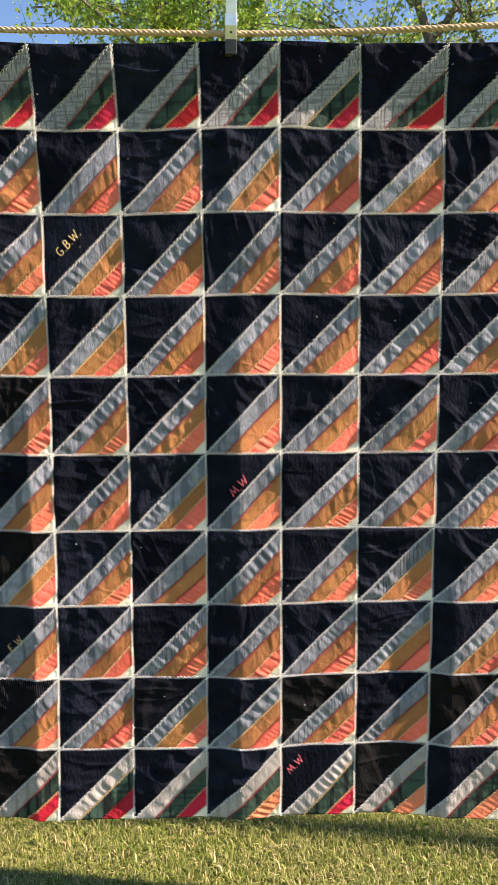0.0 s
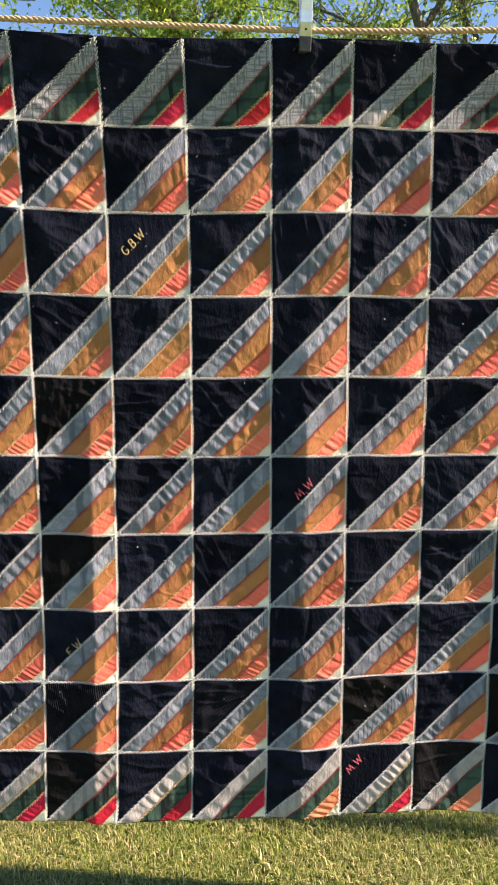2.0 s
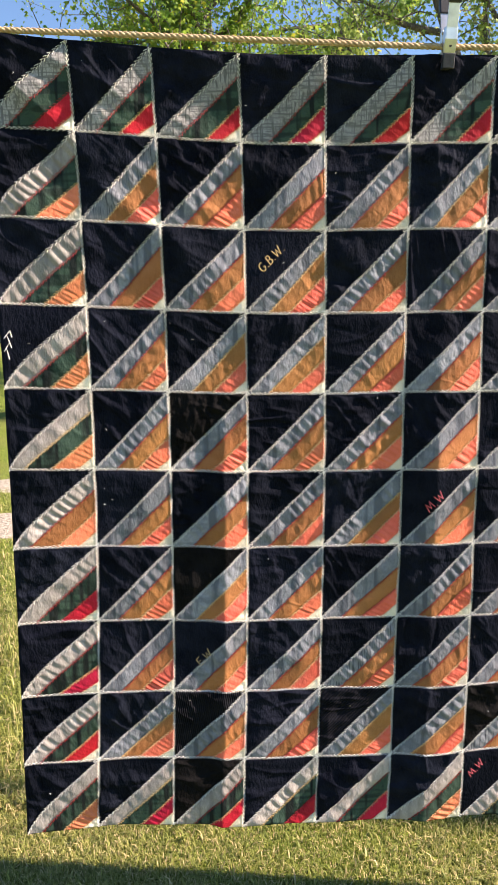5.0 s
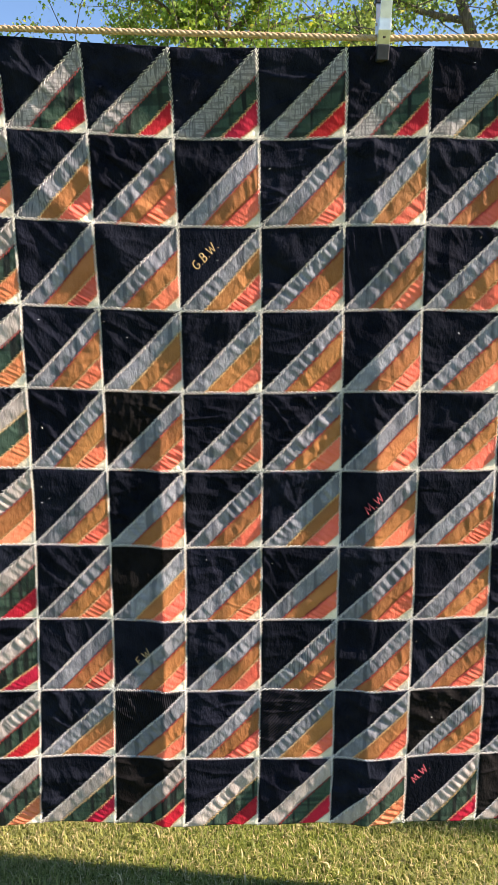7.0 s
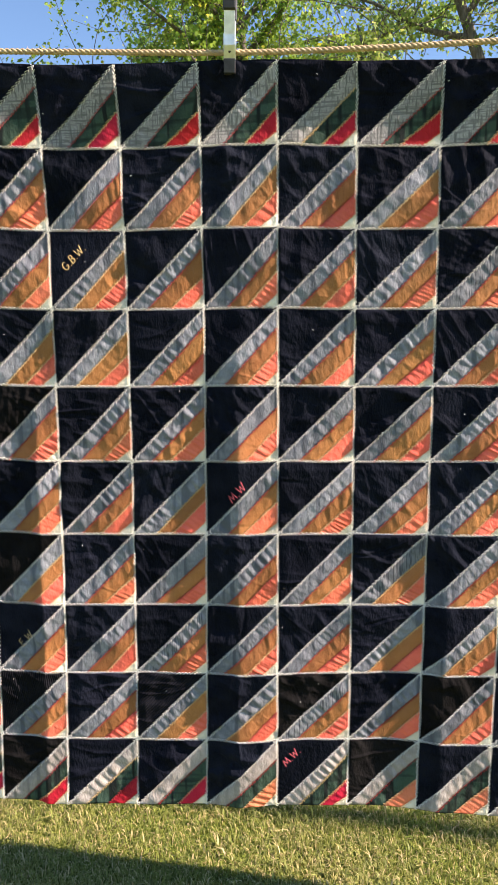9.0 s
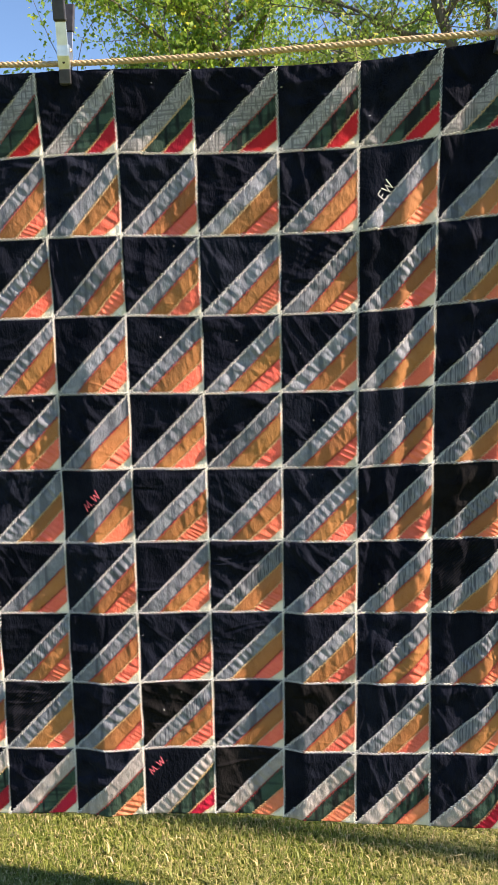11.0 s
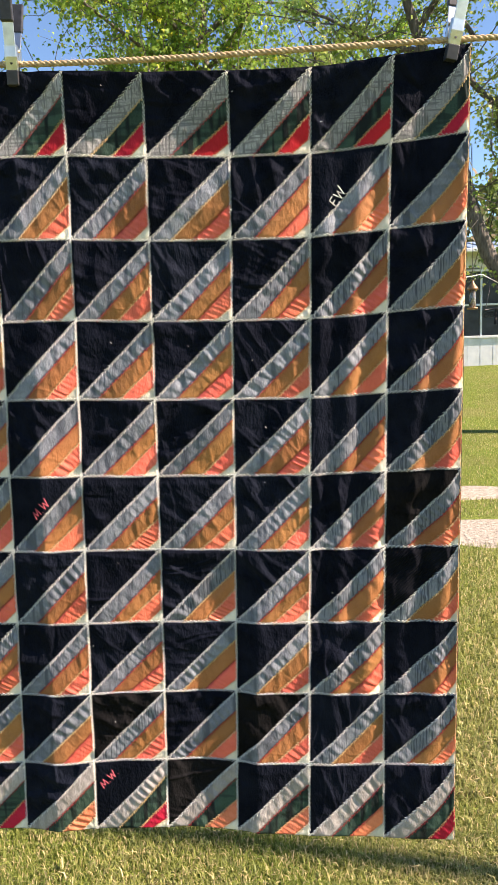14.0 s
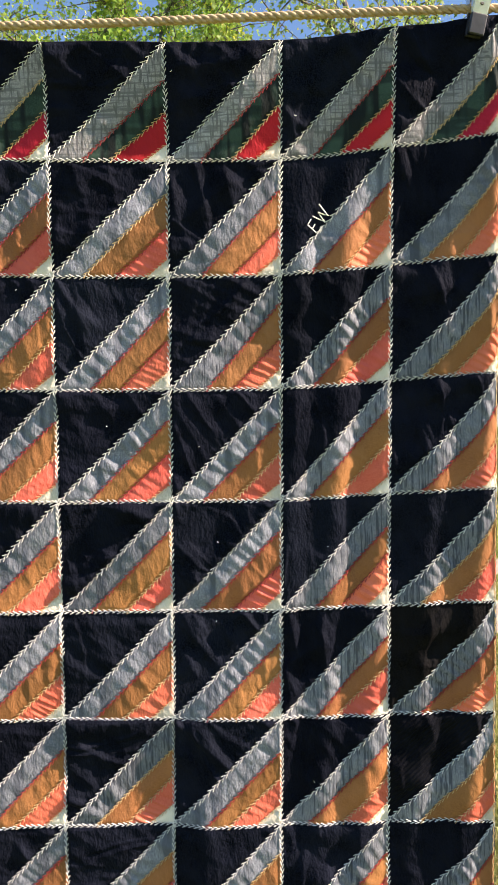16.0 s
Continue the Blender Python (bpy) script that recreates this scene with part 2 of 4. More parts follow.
def tube(points, radii, sides=6):
    """Vertices and faces of a capped tube through points."""
    pts = [Vector(p) for p in points]
    verts, faces = [], []
    ref = Vector((0.31, 0.77, 0.55))
    for i, p in enumerate(pts):
        d = (pts[min(i + 1, len(pts) - 1)] - pts[max(i - 1, 0)]).normalized()
        a = d.cross(ref).normalized()
        c = d.cross(a)
        r = radii[i] if hasattr(radii, "__len__") else radii
        for k in range(sides):
            t = 2 * math.pi * k / sides
            verts.append(p + (a * math.cos(t) + c * math.sin(t)) * r)
    for i in range(len(pts) - 1):
        for k in range(sides):
            k2 = (k + 1) % sides
            faces.append((i * sides + k, i * sides + k2, (i + 1) * sides + k2, (i + 1) * sides + k))
    faces.append(tuple(range(sides)))
    faces.append(tuple(range((len(pts) - 1) * sides, len(pts) * sides)))
    return verts, faces


def joined(pieces):
    verts, faces = [], []
    for v, f in pieces:
        n = len(verts)
        verts += v
        faces += [tuple(i + n for i in q) for q in f]
    return verts, faces


# ---- ground ----
def ground_z(x, y):
    """The lawn's height: level by the line, rising gently past the drive."""
    t = np.clip((np.asarray(y, float) - 6.8) / 12.0, 0, 1)
    return 0.62 * t * t * (3 - 2 * t) * 1.0 + 0.012 * np.sin(np.asarray(x) * 1.7 + np.asarray(y) * 0.9)


def axis(lo, hi, near_lo, near_hi, step):
    out, d = list(np.arange(near_lo, near_hi + 1e-6, step)), step
    while out[-1] < hi:
        d *= 1.35
        out.append(out[-1] + d)
    d = step
    while out[0] > lo:
        d *= 1.35
        out.insert(0, out[0] - d)
    return np.array(out)


gx, gy = axis(-900, 900, -4, 8, 0.25), axis(-900, 1500, -1, 21, 0.25)
GX, GY = np.meshgrid(gx, gy)
gv = np.stack([GX, GY, ground_z(GX, GY)], -1).reshape(-1, 3)
nx, ny = len(gx), len(gy)
gf = [(j * nx + i, j * nx + i + 1, (j + 1) * nx + i + 1, (j + 1) * nx + i) for j in range(ny - 1) for i in range(nx - 1)]
ground = tagged(new("ground", mesh_of("ground", gv, gf, LAWN)), "sunlit mown lawn with dry and green patches", "lawn", kind="structure")


def drive_track(y0, y1, seed):
    """One worn gravel wheel track, with a ragged edge."""
    rng = np.random.RandomState(seed)
    xs = np.arange(-12, 26, 0.2)
    lo = y0 + 0.05 * np.sin(xs * 2.1 + seed) + rng.normal(0, 0.03, len(xs))
    hi = y1 + 0.05 * np.sin(xs * 1.7 + seed) + rng.normal(0, 0.03, len(xs))
    v, f, n = [], [], 7
    for i, x in enumerate(xs):
        for k in range(n):
            y = lo[i] + (hi[i] - lo[i]) * k / (n - 1)
            h = 0.018 if 0 < k < n - 1 else -0.02
            v.append((x, y, float(ground_z(x, y)) + h + rng.uniform(-0.004, 0.004)))
    for i in range(len(xs) - 1):
        for k in range(n - 1):
            f.append((i * n + k, (i + 1) * n + k, (i + 1) * n + k + 1, i * n + k + 1))
    return mesh_of("gravel_drive", v, f, GRAVEL)


for k, (a, c) in enumerate(((5.05, 5.98), (6.52, 7.25))):
    tagged(new("gravel_drive", drive_track(a, c, k + 1)), "pale gravel wheel track of a farm drive in the lawn", "drive", kind="structure")


def grass(name, count, place, length, width, seed, label):
    """Bent blades, three faces each, rooted in the lawn."""
    rng = np.random.RandomState(seed)
    x, y = place(rng, count)
    z = ground_z(x, y)
    L = length * rng.uniform(0.45, 1.3, count)
    W = width * rng.uniform(0.6, 1.3, count)
    a, lean = rng.uniform(0, 2 * np.pi, count), rng.uniform(0.05, 1.35, count)
    side = a + np.pi / 2 + rng.normal(0, 0.5, count)
    dx, dy, sx, sy = np.cos(a), np.sin(a), np.cos(side) * W / 2, np.sin(side) * W / 2
    V = np.zeros((count, 5, 3))
    root = np.stack([x, y, z - 0.004], 1)
    mid = root + np.stack([dx * L * lean * 0.3, dy * L * lean * 0.3, L * 0.6], 1)
    tip = root + np.stack([dx * L * lean, dy * L * lean, L * (1.02 - 0.5 * lean)], 1)
    s = np.stack([sx, sy, 0 * sx], 1)
    V[:, 0], V[:, 1], V[:, 2], V[:, 3], V[:, 4] = root - s, root + s, mid + s * 0.8, mid - s * 0.8, tip
    faces = []
    for i in range(count):
        o = 5 * i
        faces += [(o, o + 1, o + 2, o + 3), (o + 3, o + 2, o + 4)]
    return tagged(new(name, mesh_of(name, V.reshape(-1, 3), faces, BLADE)), label, "grass", kind="stuff")


def under_quilt(rng, n):
    x, y = rng.uniform(-2.1, 2.0, n), 1.6 + 0.95 * rng.beta(1.1, 1.5, n)
    return x + 0.02 * np.sin(y * 90), y


def strip_right(rng, n):
    d = 2.3 + 16 * rng.uniform(0, 1, n) ** 1.7
    keep = ((d > 5.12) & (d < 5.92) | (d > 6.6) & (d < 7.15)) & (rng.uniform(0, 1, n) > 0.03)
    d = np.where(keep, 2.3 + 2.6 * rng.uniform(0, 1, n), d)
    return 0.5 + d * rng.uniform(0.10, 0.42, n), d


def strip_left(rng, n):
    d = 2.2 + 4.5 * rng.uniform(0, 1, n) ** 1.5
    d = np.where((d > 5.12) & (d < 5.92), d - 2, d)
    return -0.4 - d * rng.uniform(0.22, 0.46, n), d


grass("grass", 150000, under_quilt, 0.024, 0.0029, 11, "short sunlit lawn grass with dry stalks under the quilt")
grass("grass", 80000, strip_right, 0.036, 0.0045, 12, "short lawn grass beside the drive")
def around(rng, n):
    x, y = rng.uniform(-6, 7, n), rng.uniform(-2.5, 4.9, n)
    return x, y


grass("grass", 70000, around, 0.042, 0.005, 14, "short lawn grass round the clothesline")
grass("grass", 12000, strip_left, 0.055, 0.005, 13, "short lawn grass behind the quilt")

# ---- quilt ----
COLS, ROWS_N = 11, 10
X_TOP = [-0.981, -0.802, -0.634, -0.457, -0.281, -0.104, 0.063, 0.230, 0.407, 0.576, 0.742, 0.895]
X_MID = [-0.982, -0.797, -0.629, -0.458, -0.288, -0.116, 0.050, 0.220, 0.391, 0.558, 0.722, 0.882]
X_LOW = [-1.007, -0.839, -0.658, -0.490, -0.315, -0.142, 0.032, 0.203, 0.368, 0.538, 0.712, 0.873]
SAG = [0.069, 0.052, 0.034, 0.018, 0.010, 0.008, 0.004, -0.008, -0.014, -0.016, -0.003, 0.010]


def smooth_line(values, u):
    """A smooth curve through evenly spaced values."""
    p = np.array(values)
    u = np.clip(np.asarray(u, float), 0, len(p) - 1)
    i = np.minimum(u.astype(int), len(p) - 2)
    t = u - i
    a, b, c, d = p[np.maximum(i - 1, 0)], p[i], p[i + 1], p[np.minimum(i + 2, len(p) - 1)]
    return b + 0.5 * t * (c - a + t * (2 * a - 5 * b + 4 * c - d + t * (3 * (b - c) + d - a)))


def step(a, b, v):
    t = np.clip((v - a) / (b - a), 0, 1)
    return t * t * (3 - 2 * t)


def ridge(d, left, right, soft=0.05):
    """A crest at d = 0 that falls off to both sides."""
    r = np.sqrt(d * d + soft * soft) - soft
    return np.exp(-np.where(d < 0, r / left, r / right))


def drape(u, v):
    """How far the hanging cloth stands out of its plane (to the viewer, metres)."""
    h = 0.019 * ridge(u - 5.47, 0.28, 0.80, 0.03) * step(2.6, 5.0, v)
    h += 0.010 * ridge(u - 5.35, 0.16, 0.35) * step(0.8, 1.2, v) * step(3.0, 1.8, v)
    h += 0.018 * ridge(u - 8.30, 0.24, 0.7, 0.03) * step(4.5, 7.5, v)
    h += 0.014 * ridge(u - 2.70, 0.11, 0.40, 0.02) * step(3.6, 5.5, v)
    h += 0.014 * np.clip(1 - u / 1.3, 0, 1) ** 1.3 * step(0.5, 5, v)
    h += 0.038 * step(9.65, 12.4, u) * step(-0.3, 1.3, v) * (1 - 0.45 * step(4, 8, v))
    h -= 0.010 * step(6.2, 8.0, u) * step(9.6, 8.0, u) * step(3, 9, v)
    # soft upright folds in the column before the free edge
    h += 0.0035 * np.sin(2 * np.pi * (u * 2.3 + 0.10 * v)) * step(8.8, 9.3, u) * step(0.5, 2, v) * step(9.8, 7, v)
    # drag folds from the held top corner
    ang, far = np.arctan2(v + 0.25, u + 0.3), np.hypot(u + 0.3, v)
    h += 0.013 * (0.6 - np.abs(np.sin(7.5 * ang + 0.2))) * np.exp(-far / 3.0) * step(0.2, 1.2, far)
    # drag folds below the clips
    for c in (5.45, 10.75):
        ang, far = np.arctan2(u - c, v + 0.3), np.hypot(u - c, v)
        h += 0.0035 * np.sin(9 * ang + 0.6) * np.exp(-far / 0.9)
    # long single folds
    h += 0.0035 * ridge(v - 5.12, 0.05, 0.14, 0.02) * step(5.9, 6.2, u) * step(8.1, 7.7, u)
    h += 0.0040 * ridge(v - 1.55 - 0.1 * (u - 7), 0.12, 0.22) * step(6.6, 7.1, u) * step(8.3, 7.8, u)
    h += 0.0060 * ridge(v - 0.50 * (u - 1.0) - 1.0, 0.10, 0.20) * step(1.0, 1.5, u) * step(3.1, 2.5, u)
    h += 0.0055 * ridge(v - 0.62 * (u - 1.0) - 1.45, 0.09, 0.18) * step(1.0, 1.4, u) * step(3.2, 2.6, u)
    h += 0.0050 * ridge(v - 0.45 * (u - 0.3) - 0.35, 0.10, 0.18) * step(0.1, 0.5, u) * step(2.6, 2.0, u)
    h += 0.0040 * ridge(v - 7.35 - 0.25 * (u - 3), 0.06, 0.15) * step(3.0, 3.3, u) * step(4.0, 3.7, u)
    h += 0.0040 * ridge(u - 8.62 + 0.5 * (v - 4.4), 0.08, 0.2) * step(8.0, 8.3, u) * step(9.0, 8.8, u) * step(4.0, 4.2, v) * step(5.0, 4.8, v)
    # ripple added along the top row to shape its sunlit patches
    w = u + 0.15 * np.sin(1.7 * u)
    h += 0.0034 * np.sin(2 * np.pi * (w + 0.25 + 0.12 * v)) * step(0.15, 0.6, v) * step(1.25, 0.9, v) * (0.5 + 0.5 * np.sin(2.1 * u + 1)) ** 0.5
    # the top row leans out towards the rope, a tilt added to darken it
    h += 0.019 * np.clip(1 - v / 0.9, 0, 1) ** 1.3
    # gathers of the top hem
    h += 0.0020 * np.sin(2 * np.pi * (u * 6.1 + 0.7 * np.sin(u * 2.3) + 0.25 * v)) * step(0.5, 0.05, v) * (0.15 + step(7.9, 8.5, u)) * (0.5 + 0.5 * np.sin(u * 4.1))
    h += 0.0020 * np.sin(2 * np.pi * (u * 0.83 + 0.17 * v)) + 0.0018 * np.sin(2 * np.pi * (v * 0.7 - 0.23 * u))
    return h


def surface(u, v, h=0.0):
    """Points of the quilt's face at column u and row v, h metres proud of it."""
    u, v = np.asarray(u, float), np.asarray(v, float)
    t = v / 10
    a, b, c = smooth_line(X_TOP, u), smooth_line(X_MID, u), smooth_line(X_LOW, u)
    x = a * (1 - t) * (1 - 2 * t) + 4 * b * t * (1 - t) + c * t * (2 * t - 1)
    z = 2.031 - 0.1712 * v + smooth_line(SAG, u) * np.clip(1 - v / 8, 0, 1)
    z = z - 0.008 * np.clip(1 - v / 0.9, 0, 1)
    z = z + 0.006 * np.sin(u * 1.1 + 0.4) * (v / 10) ** 3
    z = z - (0.003 + 0.011 * ((u - 5) / 5) ** 2) * np.clip(v - 9, 0, 1)
    y = 1.686 - drape(u, v) - h
    return np.stack([x, y, z], -1)


def waves(rng, n, low, high, steep):
    """A wrinkle field: n plane waves with wavelengths in block units."""
    w = []
    for _ in range(n):
        a, l = rng.uniform(0, 2 * np.pi), rng.uniform(low, high)
        w.append((np.cos(a) / l, np.sin(a) / l, rng.uniform(0, 1), steep * l * 0.17 / 6.28 * rng.uniform(0.4, 1)))
    return w


def crumple(w, x, y):
    h = 0 * x
    for i, (fx, fy, p, amp) in enumerate(w):
        s = np.sin(2 * np.pi * (fx * x + fy * y + p + 0.25 * np.sin(3 * (x - y) + i)))
        h = h + amp * (s if i % 2 else 1 - 1.6 * np.abs(s))
    return h


def gathers(rng, n, low, high):
    """Uneven small pleats across a strip: cycles, phase, bend, weight."""
    return [(rng.uniform(low, high), rng.uniform(0, 6.28), rng.uniform(-2.2, 2.2), rng.uniform(0.3, 1.0)) for _ in range(n)]


def ripple(g, q, w):
    h = 0 * q
    for f, p, bend, k in g:
        turn = 6.28 * f * q + p + bend * w + 0.8 * np.sin(6.28 * q * 2.1 + p)
        h = h + k * (0.55 * np.sin(turn) + 0.45 - 0.9 * np.abs(np.sin(turn / 2))) * (0.5 + 0.5 * np.sin(6.28 * q * 1.3 + 2 * p)) * g[0][0] / f ** 0.9
    return h


def creases(rng, n, turn, wild, high):
    """Short sharp folds: middle, direction, length, width and height of each."""
    return [(rng.uniform(0, 0.9), rng.uniform(0, 0.9), turn + rng.normal(0, wild), rng.uniform(0.14, 0.6), rng.uniform(0.010, 0.034), high * rng.uniform(-0.9, 1.2), rng.uniform(-0.6, 0.6)) for _ in range(n)]


def creased(c, x, y):
    h = 0 * x
    for cx, cy, a, long, wide, high, bend in c:
        p, q = (x - cx) * math.cos(a) + (y - cy) * math.sin(a), (y - cy) * math.cos(a) - (x - cx) * math.sin(a)
        q = q + bend * p * p
        h = h + high * np.exp(-(p / long) ** 2 - np.abs(q / np.where(q < 0, wide, wide * 2.2)) ** 1.4)
    return h


quilt = tagged(new("quilt"), "black patchwork quilt with grey, tan and coral slanting strips, hung up", "quilt")
quilt.location = (0, 0, 0)


def triangle_patch(name, bx, by, corner, ex, ey, n, relief, mat):
    """A three-sided patch: corner and two edge vectors in block units."""
    idx, ab = {}, []
    for i in range(n + 1):
        for j in range(n + 1 - i):
            idx[i, j] = len(ab)
            ab.append((i / n, j / n))
    ab = np.array(ab)
    x = corner[0] + ab[:, 0] * ex[0] + ab[:, 1] * ey[0]
    y = corner[1] + ab[:, 0] * ex[1] + ab[:, 1] * ey[1]
    size = math.hypot(*ex) * 0.17
    edge = np.minimum(np.minimum(ab[:, 0], ab[:, 1]), (1 - ab[:, 0] - ab[:, 1]) * 0.7) * size
    P = surface(bx + x, by + y, np.maximum(relief(x, y, edge), 0))
    f = []
    for i in range(n):
        for j in range(n - i):
            f.append((idx[i, j], idx[i, j + 1], idx[i + 1, j]))
            if i + j < n - 1:
                f.append((idx[i + 1, j], idx[i, j + 1], idx[i + 1, j + 1]))
    return child(name, mesh_of(name, P, f, mat), quilt)


def strip_patch(name, bx, by, b0, r0, b1, r1, ns_, nw, relief, mat):
    """A slanting strip between two seams that run from the lower edge to the right edge."""
    s, w = np.meshgrid(np.linspace(0, 1, ns_ + 1), np.linspace(0, 1, nw + 1))
    x0, y0 = b0 + (1 - b0) * s, 1 + (r0 - 1) * s
    x1, y1 = b1 + (1 - b1) * s, 1 + (r1 - 1) * s
    x, y = x0 + (x1 - x0) * w, y0 + (y1 - y0) * w
    width = (b1 - b0) * 0.7 * 0.17
    edge = np.minimum(np.minimum(w, 1 - w) * width, np.minimum(s, 1 - s) * 0.17)
    P = surface(bx + x, by + y, np.maximum(relief(x, y, edge, s, w), 0)).reshape(-1, 3)
    k = ns_ + 1
    f = [(j * k + i, (j + 1) * k + i, (j + 1) * k + i + 1, j * k + i + 1) for j in range(nw) for i in range(ns_)]
    return child(name, mesh_of(name, P, f, mat), quilt)


def puff(edge, depth=0.0035, reach=0.006):
    return depth * (1 - np.exp(-edge / reach))


def thread(points, r, pieces):
    """A three-sided strand lying on the quilt, added to pieces."""
    P = np.asarray(points)
    d = np.diff(P, axis=0, append=P[-1:])
    d[-1] = d[-2]
    n = np.stack([-d[:, 2], 0 * d[:, 0], d[:, 0]], 1)
    n /= np.maximum(np.linalg.norm(n, axis=1, keepdims=True), 1e-9)
    up = np.array([0, -1.0, 0])
    o = pieces[0]
    k = len(P)
    V = np.concatenate([P + n * r, P + up * r * 1.4, P - n * r])
    for i in range(k - 1):
        for a, c in ((0, k), (k, 2 * k)):
            pieces[2].append((o + a + i, o + a + i + 1, o + c + i + 1, o + c + i))
    pieces[1].append(V)
    pieces[0] += 3 * k


def feather(u0, v0, u1, v1, teeth, half, r, pieces, rng, lift=0.0022):
    """Feather stitches along a seam: a wavering spine with a slanting tick to each side in turn."""
    k = 2 * teeth + 1
    t = np.linspace(0, 1, k) + rng.normal(0, 0.14 / k, k)
    L = math.hypot(u1 - u0, v1 - v0)
    nu, nv = -(v1 - v0) / L, (u1 - u0) / L
    hand = np.where(np.arange(k) % 2 == 0, 1, -1)
    wander = half * 0.18 * np.sin(np.linspace(0, rng.uniform(4, 9), k) + rng.uniform(0, 6))

    def spot(along, across):
        u = np.clip(u0 + (u1 - u0) * along + nu * across, 0.003, 10.997)
        v = np.clip(v0 + (v1 - v0) * along + nv * across, 0.003, 9.997)
        return surface(u, v, lift)

    spine = spot(t, hand * half * 0.45 + wander)
    tick = spot(t - (0.95 + rng.uniform(-0.2, 0.3, k)) / k, hand * half * rng.uniform(0.85, 1.3, k) + wander)
    thread(spine, r * 0.9, pieces)
    for i in range(k):
        thread([tick[i], spine[i]], r * 0.95, pieces)


LOWER = {0: ORANGE, 1: RED, 2: RED, 3: RED, 4: RED, 5: ORANGE, 6: RED, 7: ORANGE, 8: ORANGE, 9: ORANGE, 10: RED}
LEFT = {1: ORANGE, 2: ORANGE, 3: ORANGE, 4: ORANGE, 5: ORANGE, 6: RED, 7: RED, 8: RED}
SEAM_MATS = [THREAD, RED_THREAD, GOLD_THREAD]

for by in range(ROWS_N):
    for bx in range(COLS):
        rng = np.random.RandomState(1000 + by * 20 + bx)
        border = by in (0, 9) or bx == 0
        striped = bx >= 9 and by > 1 or (bx, by) in ((1, 1), (4, 7), (6, 8), (7, 6), (8, 2))
        strip1 = PLAID if by == 0 else PALE if (by == 9 or bx == 0) else GREY_STRIPED if striped else GREY
        ground_cloth = BLACK_RUSTY if (bx, by) in ((10, 5), (8, 8), (7, 9), (6, 8), (2, 4), (2, 6), (2, 9)) else BLACK_RIBBED if (bx, by) == (2, 8) else BLACK_TWILL if (bx, by) in ((4, 8), (10, 6)) else BLACK
        strip2 = GREEN if border and not (bx == 0 and by == 5) else BROWN
        strip3 = RED if by == 0 else LOWER[bx] if by == 9 else LEFT[by] if bx == 0 else CORAL
        jit = rng.normal(0, 0.018, 8)
        B = [0.03 + abs(jit[0]), 0.288 + jit[1], 0.55 + jit[2], 0.80 + jit[3] * 0.7]
        R = [0.02 + abs(jit[4]) * 0.6, 0.265 + jit[5], 0.56 + jit[6], 0.83 + jit[7] * 0.7]
        rough_w = waves(rng, 8, 0.22, 0.9, 0.16 * rng.uniform(0.3, 1.5))
        soft_w = waves(rng, 5, 0.2, 0.6, 0.05)
        # creases fan out from the held corner, lie level in the middle and hang upright by the free edge
        lie = 0.55 if bx <= 2 and by <= 4 else 1.5 if bx >= 9 and by > 0 or bx == 5 and by > 0 or bx == 8 and by > 6 else 1.0 if rng.uniform() < 0.2 else 0.05
        folds = creases(rng, rng.randint(9, 20), lie, 0.22, 0.0046 * rng.uniform(0.35, 1.2))
        if (bx, by) in ((3, 2), (5, 5), (6, 9), (2, 7), (9, 1), (0, 3)):
            folds, rough_w = [], [(fx, fy, p, amp * 0.06) for fx, fy, p, amp in rough_w]
        fine_folds = [(a, c, d, e * 0.6, f * 0.55, g, h) for a, c, d, e, f, g, h in creases(rng, 34, 0.7, 0.9, 0.0008)]
        gath1, gath2, gath3 = gathers(rng, 5, 4, 15), gathers(rng, 5, 3, 13), gathers(rng, 6, 9, 27)
        a1, a2, a3 = rng.uniform(0.45, 1.3), rng.uniform(0.2, 1.1), rng.uniform(0.3, 1.5)
        if by == 0:
            a1, a2, a3 = a1 * 0.5, a2 * 0.6, a3 * 0.3

        def black_relief(x, y, e):
            return puff(e, 0.003) + (crumple(rough_w, x, y) * 0.8 + creased(folds, x, y)) * np.minimum(e / 0.005, 1) + 0.0005 * a1 * ripple(gath3, y - x * 0.3, x) * np.exp(-e / 0.012)

        def grey_relief(x, y, e, s, w):
            return puff(e, 0.0028, 0.004) + 0.0014 * a1 * ripple(gath1, (x + 1 - y) / 2, w) * (0.6 + 0.4 * np.sin(w * 3.14)) + 0.5 * crumple(soft_w, x, y)

        def brown_relief(x, y, e, s, w):
            return puff(e, 0.0028, 0.004) + (0.0005 * a2 * ripple(gath2, (x + 1 - y) / 2 + 0.1 * w, w) + creased(fine_folds, x, y) + 0.7 * crumple(soft_w, x, y)) * np.minimum(e / 0.004 + 0.4, 1)

        def coral_relief(x, y, e, s, w):
            return puff(e, 0.0025, 0.003) + 0.00062 * a3 * ripple(gath3, (x + 1 - y) / 2 - 0.04 * w, w) + (0.4 * crumple(soft_w, x, y) + 0.6 * creased(fine_folds, x, y)) * np.minimum(e / 0.005, 1)

        def cream_relief(x, y, e):
            return puff(e, 0.002, 0.003) + 0.0004 * a3 * ripple(gath3, (x + 1 - y) / 2, y) + 0.4 * crumple(soft_w, x, y) * np.minimum(e / 0.005, 1)

        # the black half also takes the sliver below its seam's ends
        triangle_patch("black_patch", bx, by, (0, 0), (1, 0), (0, 1), 76, black_relief, ground_cloth)
        strip_patch("grey_strip" if strip1 in (GREY, GREY_STRIPED) else "plaid_strip" if strip1 is PLAID else "pale_strip", bx, by, 0.0, 0.0, B[1], R[1], 90, 9, grey_relief, strip1)
